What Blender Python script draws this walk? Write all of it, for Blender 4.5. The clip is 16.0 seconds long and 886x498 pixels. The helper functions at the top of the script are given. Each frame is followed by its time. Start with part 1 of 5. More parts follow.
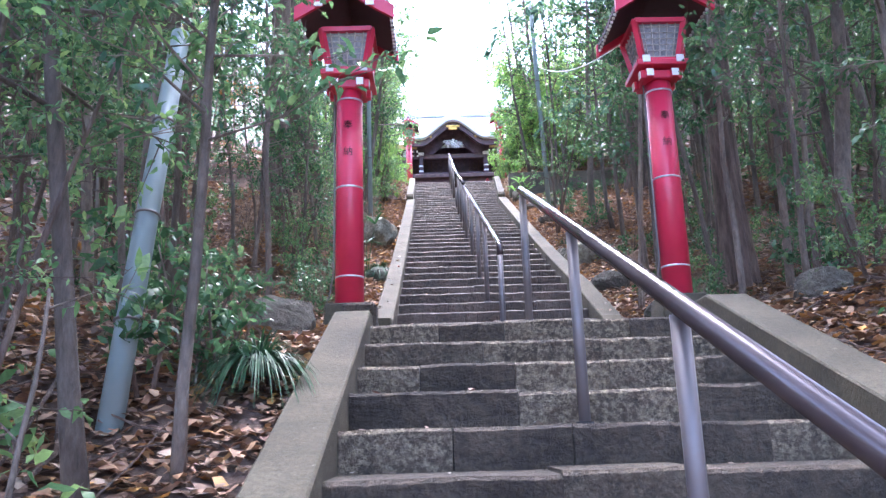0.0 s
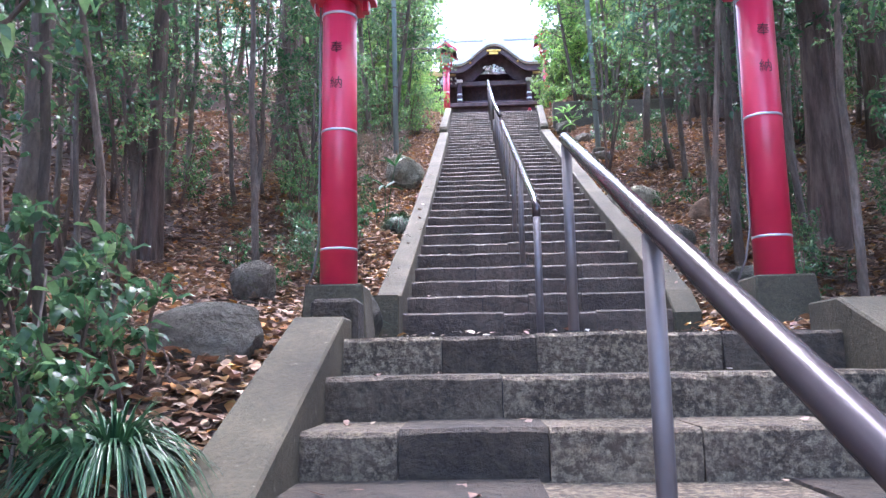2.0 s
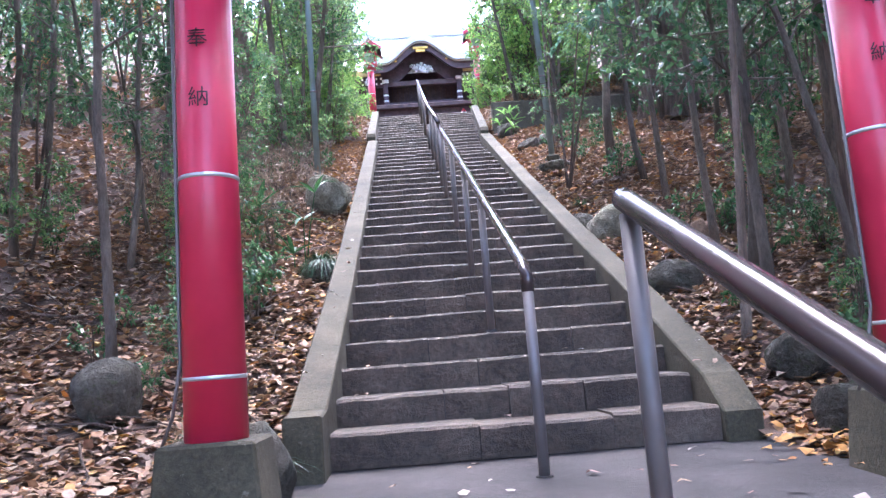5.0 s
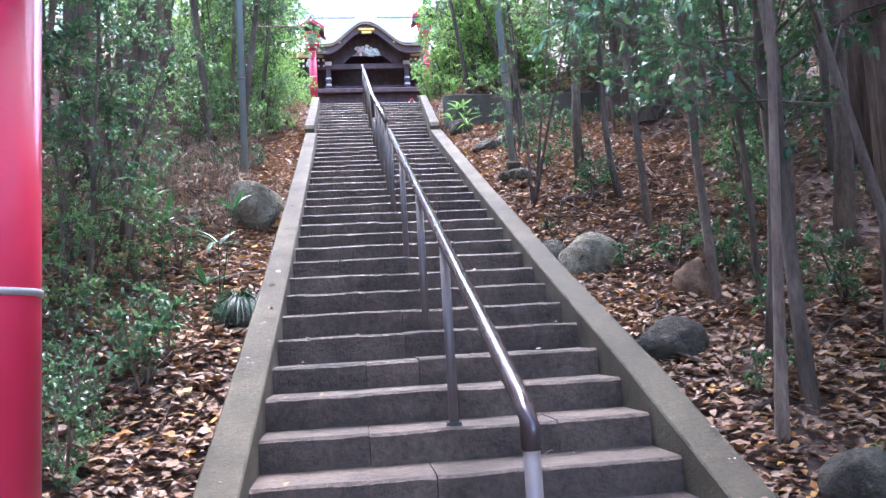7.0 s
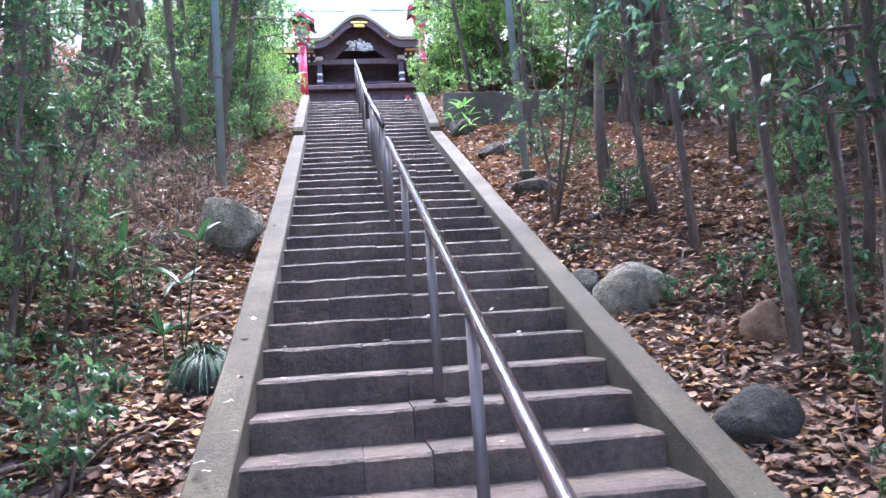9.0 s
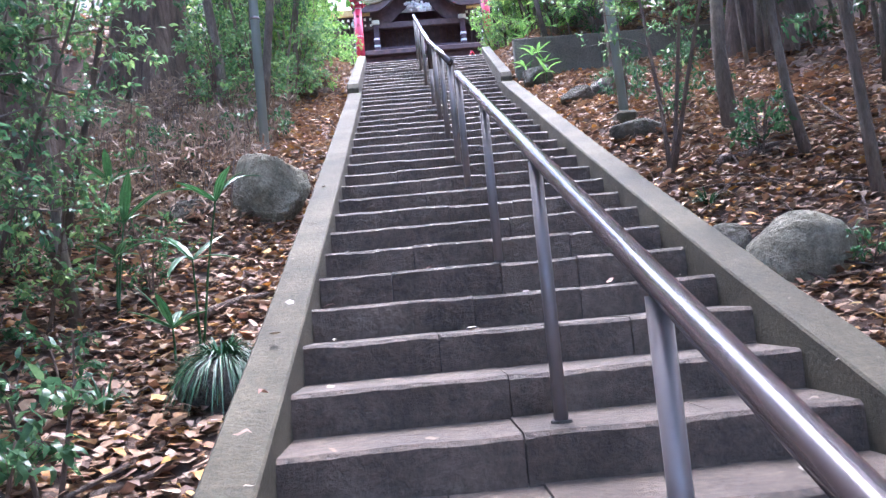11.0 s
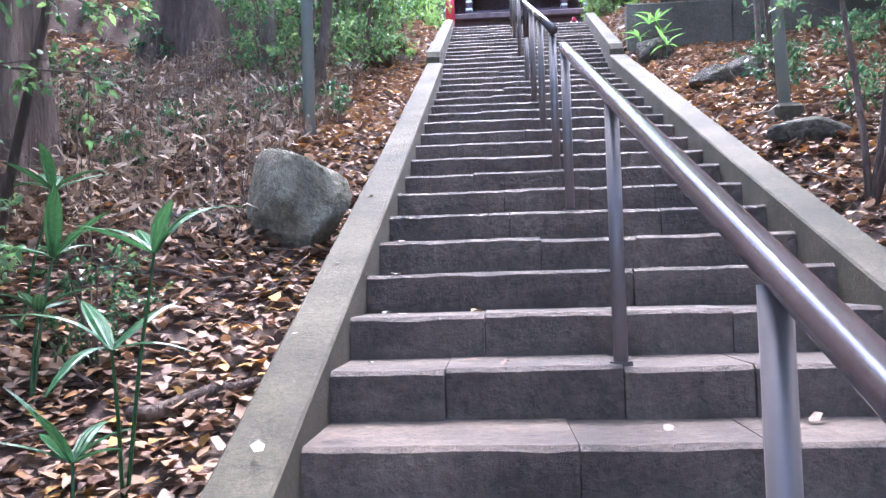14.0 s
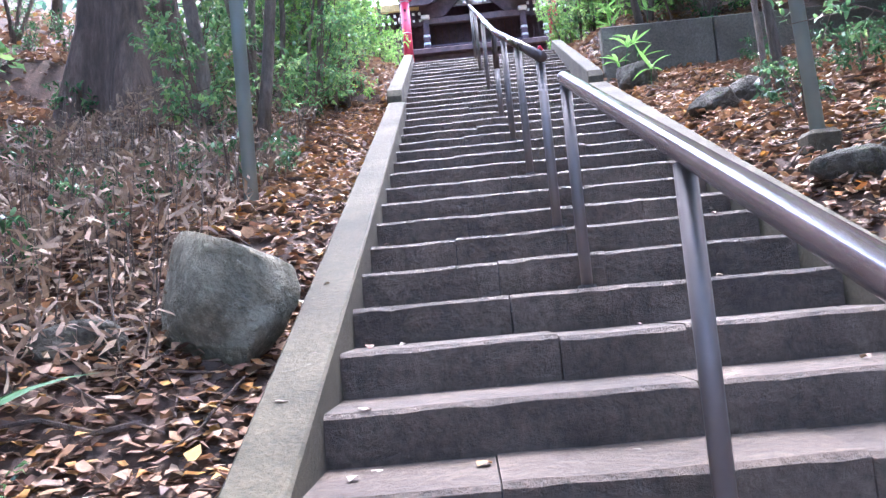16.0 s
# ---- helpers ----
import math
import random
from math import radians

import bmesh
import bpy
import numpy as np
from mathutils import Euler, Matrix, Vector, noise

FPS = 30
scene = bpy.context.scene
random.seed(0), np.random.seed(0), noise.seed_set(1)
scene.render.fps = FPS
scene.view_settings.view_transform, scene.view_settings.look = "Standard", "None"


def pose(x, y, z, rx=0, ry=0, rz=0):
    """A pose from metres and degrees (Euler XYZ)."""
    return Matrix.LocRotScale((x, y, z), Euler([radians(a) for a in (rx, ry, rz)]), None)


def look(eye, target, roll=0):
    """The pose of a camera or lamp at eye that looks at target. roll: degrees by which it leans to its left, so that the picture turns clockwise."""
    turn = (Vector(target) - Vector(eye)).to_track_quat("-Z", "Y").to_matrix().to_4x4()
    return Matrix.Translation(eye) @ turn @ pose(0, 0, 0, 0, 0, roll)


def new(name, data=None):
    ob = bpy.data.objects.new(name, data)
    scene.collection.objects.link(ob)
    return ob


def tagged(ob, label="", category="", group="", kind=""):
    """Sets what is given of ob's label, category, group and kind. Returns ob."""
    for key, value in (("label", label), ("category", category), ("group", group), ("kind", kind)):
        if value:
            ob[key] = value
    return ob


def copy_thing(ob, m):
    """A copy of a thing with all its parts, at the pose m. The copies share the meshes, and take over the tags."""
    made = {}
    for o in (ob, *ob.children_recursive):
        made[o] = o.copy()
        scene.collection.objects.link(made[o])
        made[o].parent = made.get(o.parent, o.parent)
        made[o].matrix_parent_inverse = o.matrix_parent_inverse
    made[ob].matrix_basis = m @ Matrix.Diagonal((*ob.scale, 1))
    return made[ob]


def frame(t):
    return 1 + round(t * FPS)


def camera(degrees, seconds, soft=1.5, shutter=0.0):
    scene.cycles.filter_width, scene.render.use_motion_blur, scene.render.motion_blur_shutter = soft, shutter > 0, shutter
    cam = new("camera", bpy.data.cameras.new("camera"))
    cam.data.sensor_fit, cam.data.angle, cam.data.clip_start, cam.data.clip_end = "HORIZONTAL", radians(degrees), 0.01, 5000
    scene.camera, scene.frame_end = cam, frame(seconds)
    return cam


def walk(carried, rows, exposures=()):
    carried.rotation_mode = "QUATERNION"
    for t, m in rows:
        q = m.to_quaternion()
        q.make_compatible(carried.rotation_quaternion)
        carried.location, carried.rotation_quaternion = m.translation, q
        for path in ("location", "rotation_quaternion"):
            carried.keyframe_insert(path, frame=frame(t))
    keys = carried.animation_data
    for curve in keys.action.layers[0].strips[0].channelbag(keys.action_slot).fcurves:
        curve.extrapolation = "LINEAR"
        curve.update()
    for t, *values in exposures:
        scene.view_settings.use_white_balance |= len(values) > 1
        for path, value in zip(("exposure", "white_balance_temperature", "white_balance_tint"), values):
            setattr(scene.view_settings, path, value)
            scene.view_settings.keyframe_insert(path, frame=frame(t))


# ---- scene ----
cam = camera(59.4, 16.0, soft=1.35)
# seconds, eye, a point looked at, roll
ROWS = [
    (0, (0.054, 0.549, 1.401), (0.082, 2.488, 1.89), -1.8),
    (0.5, (0.129, 0.895, 1.55), (0.187, 2.84, 2.012), -1.4),
    (1, (0.163, 1.258, 1.748), (0.194, 3.208, 2.189), -1.1),
    (1.5, (0.244, 1.645, 1.89), (0.247, 3.611, 2.261), -0.6),
    (2, (0.246, 1.985, 1.986), (0.157, 3.958, 2.297), -1.0),
    (2.5, (0.238, 2.224, 2.087), (0.087, 4.198, 2.369), -1.0),
    (3, (0.221, 2.528, 2.204), (0.013, 4.501, 2.454), -2.2),
    (3.5, (0.19, 2.857, 2.372), (0.099, 4.839, 2.622), -2.5),
    (4, (0.17, 3.152, 2.507), (0.144, 5.133, 2.782), -3.6),
    (4.5, (0.134, 3.479, 2.697), (0.136, 5.457, 2.992), -4.5),
    (4.7, (0.133, 3.608, 2.703), (0.19, 5.585, 3.004), -4.5),
    (6.8, (0.185, 4.895, 3.278), (0.336, 6.87, 3.552), -4.2),
    (7, (0.161, 5.026, 3.351), (0.399, 6.997, 3.596), -3.4),
    (7.5, (0.156, 5.306, 3.442), (0.459, 7.275, 3.613), -3.5),
    (8, (0.152, 5.584, 3.572), (0.492, 7.546, 3.754), -3.1),
    (8.5, (0.13, 5.867, 3.778), (0.426, 7.835, 3.98), -3.8),
    (9, (0.187, 6.153, 3.793), (0.44, 8.123, 4.023), -3.8),
    (9.5, (0.213, 6.492, 3.787), (0.4, 8.47, 4.02), -4.6),
    (10, (0.168, 6.835, 3.809), (0.266, 8.821, 4.019), -5.6),
    (10.2, (0.164, 6.986, 3.781), (0.25, 8.974, 3.981), -5.5),
    (12.3, (0.208, 8.361, 4.032), (0.321, 10.352, 4.174), -4.0),
    (12.5, (0.207, 8.451, 4.03), (0.317, 10.443, 4.162), -3.2),
    (13, (0.184, 8.686, 4.197), (0.231, 10.681, 4.323), -1.9),
    (13.5, (0.174, 8.921, 4.19), (0.116, 10.918, 4.286), -1.5),
    (14, (0.242, 9.183, 4.409), (0.108, 11.176, 4.517), -1.5),
    (14.5, (0.183, 9.422, 4.445), (-0.037, 11.403, 4.604), -3.0),
    (15, (0.141, 9.668, 4.642), (0.076, 11.66, 4.809), -4.5),
    (15.5, (0.17, 9.944, 4.655), (0.129, 11.935, 4.831), -5.4),
    (16, (0.154, 10.171, 4.738), (0.101, 12.161, 4.927), -5.3),
]
walk(cam, [(t, look(eye, target, roll)) for t, eye, target, roll in ROWS],
     exposures=[(0.0, 3.98, 5400, 21), (5.0, 3.96, 5350, 21), (7.3, 4.02, 5300, 20), (8.1, 4.25, 5250, 20), (9.0, 4.08, 5250, 20), (10.0, 4.05, 5250, 20), (13.0, 4.15, 5200, 20), (14.3, 4.28, 5200, 20), (16.0, 4.24, 5200, 20)])

# ---- sky and daylight: a bright overcast day ----
SUN_EL, SUN_AZ = radians(72), radians(8)
world = bpy.data.worlds.new("world")
scene.world = world
world.use_nodes = True
wn = world.node_tree.nodes
wl = world.node_tree.links
sky = wn.new("ShaderNodeTexSky")
sky.sky_type, sky.sun_disc = 'NISHITA', False
sky.sun_elevation, sky.sun_rotation = SUN_EL, SUN_AZ
sky.air_density, sky.dust_density, sky.ozone_density = 1.0, 4.0, 0.6
wn["Background"].inputs["Strength"].default_value = 0.15
wl.new(sky.outputs[0], wn["Background"].inputs["Color"])
sun = new("sun", bpy.data.lights.new("sun", 'SUN'))
sun.data.energy, sun.data.angle, sun.data.color = 0.6, radians(40), (1.0, 0.96, 0.9)
sun.matrix_world = look((math.sin(SUN_AZ) * 20, math.cos(SUN_AZ) * 20, 20 * math.tan(SUN_EL)), (0, 0, 0))

# ---- materials ----


def material(name, rough=0.8, metal=0.0, spec=0.5):
    m = bpy.data.materials.new(name)
    m.use_nodes = True
    n, l = m.node_tree.nodes, m.node_tree.links
    b = n["Principled BSDF"]
    b.inputs["Roughness"].default_value = rough
    b.inputs["Metallic"].default_value = metal
    b.inputs["Specular IOR Level"].default_value = spec
    return m, n, l, b


def noise_node(n, l, scale, detail=6.0, rough=0.6, space="Object", stretch=1.0):
    co = n.new("ShaderNodeTexCoord") if space == "Object" else n.new("ShaderNodeNewGeometry")
    t = n.new("ShaderNodeTexNoise")
    t.inputs["Scale"].default_value, t.inputs["Detail"].default_value, t.inputs["Roughness"].default_value = scale, detail, rough
    source = co.outputs["Object" if space == "Object" else "Position"]
    if stretch != 1.0:
        mp = n.new("ShaderNodeMapping")
        mp.inputs["Scale"].default_value = (1, 1, stretch)
        l.new(source, mp.inputs["Vector"])
        source = mp.outputs["Vector"]
    l.new(source, t.inputs["Vector"])
    return t


def ramp(n, l, source, stops):
    r = n.new("ShaderNodeValToRGB")
    e = r.color_ramp.elements
    while len(e) < len(stops):
        e.new(0.5)
    for k, (p, c) in enumerate(stops):
        e[k].position, e[k].color = p, (*c, 1)
    l.new(source, r.inputs["Fac"])
    return r


def mixed(n, l, a, b, fac, mode='MIX'):
    m = n.new("ShaderNodeMix")
    m.data_type, m.blend_type = 'RGBA', mode
    for sock, v in ((m.inputs[6], a), (m.inputs[7], b)):
        if isinstance(v, tuple):
            sock.default_value = (*v, 1)
        else:
            l.new(v, sock)
    if isinstance(fac, float):
        m.inputs[0].default_value = fac
    else:
        l.new(fac, m.inputs[0])
    return m.outputs[2]


def bumped(n, l, b, height, strength=0.4, distance=0.01):
    k = n.new("ShaderNodeBump")
    k.inputs["Strength"].default_value, k.inputs["Distance"].default_value = strength, distance
    l.new(height, k.inputs["Height"])
    l.new(k.outputs[0], b.inputs["Normal"])


def weathered(name, dark, mid, light, coarse=3.0, fine=40.0, rough=0.9, bump=0.5, lichen=None, lichen_at=0.6, vary=0.0, dist=0.012, patchy=False, stretch=1.0, grit=0.0):
    """Stone, concrete, wood or soil: two scales of colour, relief, optional pale growth."""
    m, n, l, b = material(name, rough)
    c = noise_node(n, l, coarse, 5, 0.6, "Position", stretch)
    f = noise_node(n, l, fine, 8, 0.7, "Position", stretch)
    r1 = ramp(n, l, c.outputs[0], [(0.3, dark), (0.52, mid), (0.72, light)])
    r2 = ramp(n, l, f.outputs[0], [(0.3, (0.55 - grit,) * 3), (0.7, (1.25 + grit,) * 3)])
    col = mixed(n, l, r1.outputs[0], r2.outputs[0], 1.0, 'MULTIPLY')
    if lichen:
        g = noise_node(n, l, fine * (1.8 if patchy else 0.45), 9, 0.75, "Position")
        r3 = ramp(n, l, g.outputs[0], [(lichen_at, (0, 0, 0)), (lichen_at + (0.17 if patchy else 0.06), (1, 1, 1))])
        mask = r3.outputs[0]
        if patchy:
            pick = n.new("ShaderNodeObjectInfo")
            some = ramp(n, l, pick.outputs["Random"], [(0.35, (0.12, 0.12, 0.12)), (0.5, (1, 1, 1))])
            mask = mixed(n, l, mask, some.outputs[0], 1.0, 'MULTIPLY')
        col = mixed(n, l, col, lichen, mask)
    if vary:
        info = n.new("ShaderNodeObjectInfo")
        r4 = ramp(n, l, info.outputs["Random"], [(0.0, (1 - vary,) * 3), (1.0, (1 + vary,) * 3)])
        col = mixed(n, l, col, r4.outputs[0], 1.0, 'MULTIPLY')
    l.new(col, b.inputs["Base Color"])
    mul = n.new("ShaderNodeMath")
    mul.operation = 'MULTIPLY_ADD'
    mul.inputs[1].default_value = 1.4
    l.new(c.outputs[0], mul.inputs[0])
    l.new(f.outputs[0], mul.inputs[2])
    bumped(n, l, b, mul.outputs[0], bump, dist)
    return m


def painted(name, colour, chip, chip_at=0.68, rough=0.4, scale=6.0, metal=0.0):
    """Paint, faded and chipped in places."""
    m, n, l, b = material(name, rough, metal)
    c = noise_node(n, l, scale, 8, 0.7)
    f = noise_node(n, l, scale * 0.35, 4, 0.6)
    fade = ramp(n, l, f.outputs[0], [(0.3, tuple(v * 0.8 for v in colour)), (0.7, tuple(min(1, v * 1.15 + 0.01) for v in colour))])
    mask = ramp(n, l, c.outputs[0], [(chip_at, (0, 0, 0)), (chip_at + 0.03, (1, 1, 1))])
    l.new(mixed(n, l, fade.outputs[0], chip, mask.outputs[0]), b.inputs["Base Color"])
    bumped(n, l, b, c.outputs[0], 0.15, 0.004)
    return m


def leafy(name, tones, rough=0.35, through_light=0.25, space="Random Per Island"):
    """Leaves, each of its own tone, a little light coming through."""
    m, n, l, b = material(name, rough)
    geo = n.new("ShaderNodeNewGeometry")
    r = ramp(n, l, geo.outputs["Random Per Island"], [(k / max(1, len(tones) - 1), c) for k, c in enumerate(tones)])
    f = noise_node(n, l, 60, 3, 0.6, "Position")
    r2 = ramp(n, l, f.outputs[0], [(0.3, (0.75, 0.75, 0.75)), (0.7, (1.2, 1.2, 1.2))])
    col = mixed(n, l, r.outputs[0], r2.outputs[0], 1.0, 'MULTIPLY')
    l.new(col, b.inputs["Base Color"])
    if through_light:
        tr = n.new("ShaderNodeBsdfTranslucent")
        l.new(col, tr.inputs["Color"])
        mx = n.new("ShaderNodeMixShader")
        mx.inputs[0].default_value = through_light
        l.new(b.outputs[0], mx.inputs[1])
        l.new(tr.outputs[0], mx.inputs[2])
        l.new(mx.outputs[0], n["Material Output"].inputs["Surface"])
    return m


M_STEP = weathered("dark_step_stone", (0.047, 0.032, 0.021), (0.087, 0.061, 0.042), (0.126, 0.091, 0.063), 3.0, 26, 0.72, 0.75, (0.165, 0.120, 0.082), 0.64, 0.18, 0.035, False, 1.0, 0.08)
M_OLD = weathered("old_step_stone", (0.040, 0.028, 0.017), (0.082, 0.059, 0.037), (0.135, 0.101, 0.064), 2.8, 20, 0.82, 1.0, (0.27, 0.215, 0.135), 0.46, 0.3, 0.06, True, 1.0, 0.15)
M_JOINT = weathered("dark_joint_mortar", (0.02, 0.018, 0.016), (0.035, 0.03, 0.027), (0.05, 0.045, 0.04), 5, 50)
M_KERB = weathered("mossy_concrete", (0.036, 0.029, 0.014), (0.064, 0.053, 0.028), (0.098, 0.082, 0.047), 2.4, 48, 0.85, 0.7, (0.15, 0.135, 0.095), 0.62)
M_WALL = weathered("grey_concrete_wall", (0.085, 0.074, 0.054), (0.14, 0.123, 0.092), (0.20, 0.178, 0.138), 1.2, 40, 0.92, 0.4)
M_LANDING = weathered("landing_paving", (0.024, 0.019, 0.017), (0.041, 0.034, 0.031), (0.062, 0.052, 0.048), 2.6, 45, 0.85, 0.8, (0.085, 0.073, 0.067), 0.62)
M_HEAD = weathered("tan_head_stone", (0.24, 0.17, 0.11), (0.34, 0.25, 0.17), (0.44, 0.33, 0.23), 2.0, 35, 0.8, 0.4)
M_SOIL = weathered("forest_soil", (0.05, 0.032, 0.023), (0.098, 0.062, 0.043), (0.155, 0.098, 0.068), 2.5, 30, 0.95, 0.9, (0.20, 0.125, 0.085), 0.58)
M_ROCK = weathered("mossy_rock", (0.055, 0.048, 0.034), (0.11, 0.098, 0.072), (0.19, 0.172, 0.132), 6.5, 24, 0.92, 1.0, (0.085, 0.095, 0.045), 0.57, 0.2, 0.09)
M_ROCKPALE = weathered("pale_lichened_rock", (0.13, 0.115, 0.075), (0.26, 0.235, 0.16), (0.38, 0.35, 0.25), 6.5, 28, 0.92, 1.0, (0.40, 0.37, 0.26), 0.58, 0.15, 0.08)
M_BROWNROCK = weathered("brown_rock", (0.10, 0.06, 0.035), (0.20, 0.125, 0.075), (0.28, 0.19, 0.12), 4, 26, 0.92, 0.8, None, 0.6, 0.1, 0.03)
M_BARK = weathered("grey_bark", (0.075, 0.058, 0.043), (0.145, 0.114, 0.088), (0.24, 0.197, 0.157), 5, 45, 0.95, 1.0, (0.24, 0.235, 0.19), 0.68, 0.3, 0.02, False, 0.3)
M_BARK2 = weathered("brown_bark", (0.06, 0.040, 0.030), (0.135, 0.092, 0.069), (0.22, 0.16, 0.12), 9, 26, 0.95, 1.0, None, 0.6, 0.2, 0.06, False, 0.16)
M_TANBARK = weathered("tan_bark", (0.13, 0.095, 0.07), (0.22, 0.165, 0.125), (0.31, 0.25, 0.20), 6, 30, 0.95, 0.9, None, 0.6, 0.1, 0.03, False, 0.3)
M_RED = painted("vermilion_paint", (0.56, 0.02, 0.06), (0.09, 0.025, 0.03), 0.70, 0.36, 5)
M_REDDARK = painted("dull_red_paint", (0.36, 0.022, 0.045), (0.12, 0.04, 0.04), 0.68, 0.5, 7)
M_EAVE = painted("dark_underside_wood", (0.075, 0.035, 0.045), (0.04, 0.02, 0.02), 0.62, 0.6, 8)
M_WHITE = painted("white_paint", (0.78, 0.76, 0.74), (0.4, 0.36, 0.34), 0.66, 0.6, 9)
M_STEEL = painted("worn_steel_rail", (0.058, 0.042, 0.041), (0.10, 0.075, 0.068), 0.70, 0.17, 8, 0.25)
M_BAND = painted("bright_metal_band", (0.6, 0.58, 0.58), (0.4, 0.3, 0.3), 0.66, 0.35, 12, 0.7)
M_POST = painted("grey_steel_post", (0.135, 0.115, 0.108), (0.09, 0.072, 0.062), 0.66, 0.45, 9, 0.2)
M_GREYPOLE = painted("grey_green_pole_paint", (0.20, 0.25, 0.24), (0.2, 0.22, 0.2), 0.68, 0.55, 5)

# ---- building helpers ----


def link_mesh(name, bm, mat, parent=None, label="", smooth=False):
    me = bpy.data.meshes.new(name)
    bm.to_mesh(me)
    bm.free()
    for mm in (mat if isinstance(mat, (list, tuple)) else [mat]):
        me.materials.append(mm)
    if smooth:
        for p in me.polygons:
            p.use_smooth = True
    ob = new(name, me)
    if parent is not None:
        ob.parent = parent
    if label:
        ob["label"] = label
    return ob


def part(name, bm, mat, parent, label="", smooth=False):
    return link_mesh(name, bm, mat, parent, label, smooth)


def thing(name, label, category, place=(0, 0, 0), group="", kind=""):
    ob = new(name)
    ob.location = place
    return tagged(ob, label, category, group, kind)


def add_box(bm, c, s, rot=None, bevel=0.0):
    """A box with centre c and size s, its edges broken if asked."""
    m = Matrix.Translation(c) @ (rot if rot is not None else Matrix.Identity(4)) @ Matrix.Diagonal((*s, 1))
    r = bmesh.ops.create_cube(bm, size=1, matrix=m)
    if bevel:
        es = list({e for v in r["verts"] for e in v.link_edges})
        bmesh.ops.bevel(bm, geom=es, offset=bevel, segments=1, affect='EDGES', profile=0.5)


def box_mesh(c, s, rot=None, bevel=0.008):
    bm = bmesh.new()
    add_box(bm, c, s, rot, bevel)
    return bm


def add_prism(bm, poly, axis, a, b):
    """A polygon in the plane across axis ('x': (y, z) pairs, 'y': (x, z) pairs) drawn out from a to b."""
    def at(p, k):
        return (k, p[0], p[1]) if axis == 'x' else (p[0], k, p[1])
    lo = [bm.verts.new(at(p, a)) for p in poly]
    hi = [bm.verts.new(at(p, b)) for p in poly]
    bm.faces.new(lo)
    bm.faces.new(hi[::-1])
    for i in range(len(poly)):
        j = (i + 1) % len(poly)
        bm.faces.new((lo[i], hi[i], hi[j], lo[j]))
    bmesh.ops.recalc_face_normals(bm, faces=bm.faces[:])


def add_tube(bm, pts, radii, sides=10, cap=True):
    """A round bar through the points, with a radius at each."""
    rings = []
    pts = [Vector(p) for p in pts]
    for i, p in enumerate(pts):
        d = (pts[min(i + 1, len(pts) - 1)] - pts[max(i - 1, 0)]).normalized()
        u = d.cross(Vector((0.31, 0.17, 0.93)) if abs(d.z) < 0.9 else Vector((1, 0.1, 0))).normalized()
        w = d.cross(u)
        r = radii[i] if isinstance(radii, (list, tuple)) else radii
        rings.append([bm.verts.new(p + r * (math.cos(2 * math.pi * k / sides) * u + math.sin(2 * math.pi * k / sides) * w)) for k in range(sides)])
    for a, b in zip(rings, rings[1:]):
        for k in range(sides):
            bm.faces.new((a[k], a[(k + 1) % sides], b[(k + 1) % sides], b[k]))
    if cap:
        bm.faces.new(rings[0][::-1])
        bm.faces.new(rings[-1])


def tube_mesh(pts, radii, sides=10):
    bm = bmesh.new()
    add_tube(bm, pts, radii, sides)
    bmesh.ops.recalc_face_normals(bm, faces=bm.faces[:])
    return bm


# ---- the plan: x to the right, y up the stairs ----
XL, XR = -0.336, 1.692           # inner faces of the kerbs of the upper flight
LOW_L, LOW_R = -0.345, 1.77      # and of the lower flight
RAIL_X = 0.66
LAND_Y0, LAND_Y1 = 5.34, 7.86   # the landing
LAND_Z0, LAND_Z1 = 2.14, 2.25
LOW_T, LOW_RISE, LOW_N = 0.405, 0.168, 24
TREAD, RISE = 0.396, 0.172
MID_N = 26                      # steps from the landing to the break
BREAK_Y = LAND_Y1 + MID_N * TREAD
BREAK_Z = LAND_Z1 + MID_N * RISE
TOP_T, TOP_RISE, TOP_N = 0.36, 0.168, 15
TOP_Y = BREAK_Y + TOP_N * TOP_T
TOP_Z = BREAK_Z + TOP_N * TOP_RISE
LOW_SLOPE, MID_SLOPE, TOP_SLOPE = LOW_RISE / LOW_T, RISE / TREAD, TOP_RISE / TOP_T


def stair_z(y):
    """The line of the nosings."""
    if y < LAND_Y0:
        return max(LAND_Z0 + (y - LAND_Y0) * LOW_SLOPE, LAND_Z0 - LOW_N * LOW_RISE)
    if y < LAND_Y1:
        return LAND_Z0 + (LAND_Z1 - LAND_Z0) * (y - LAND_Y0) / (LAND_Y1 - LAND_Y0)
    if y < BREAK_Y:
        return LAND_Z1 + (y - LAND_Y1) * MID_SLOPE
    if y < TOP_Y:
        return BREAK_Z + (y - BREAK_Y) * TOP_SLOPE
    return TOP_Z


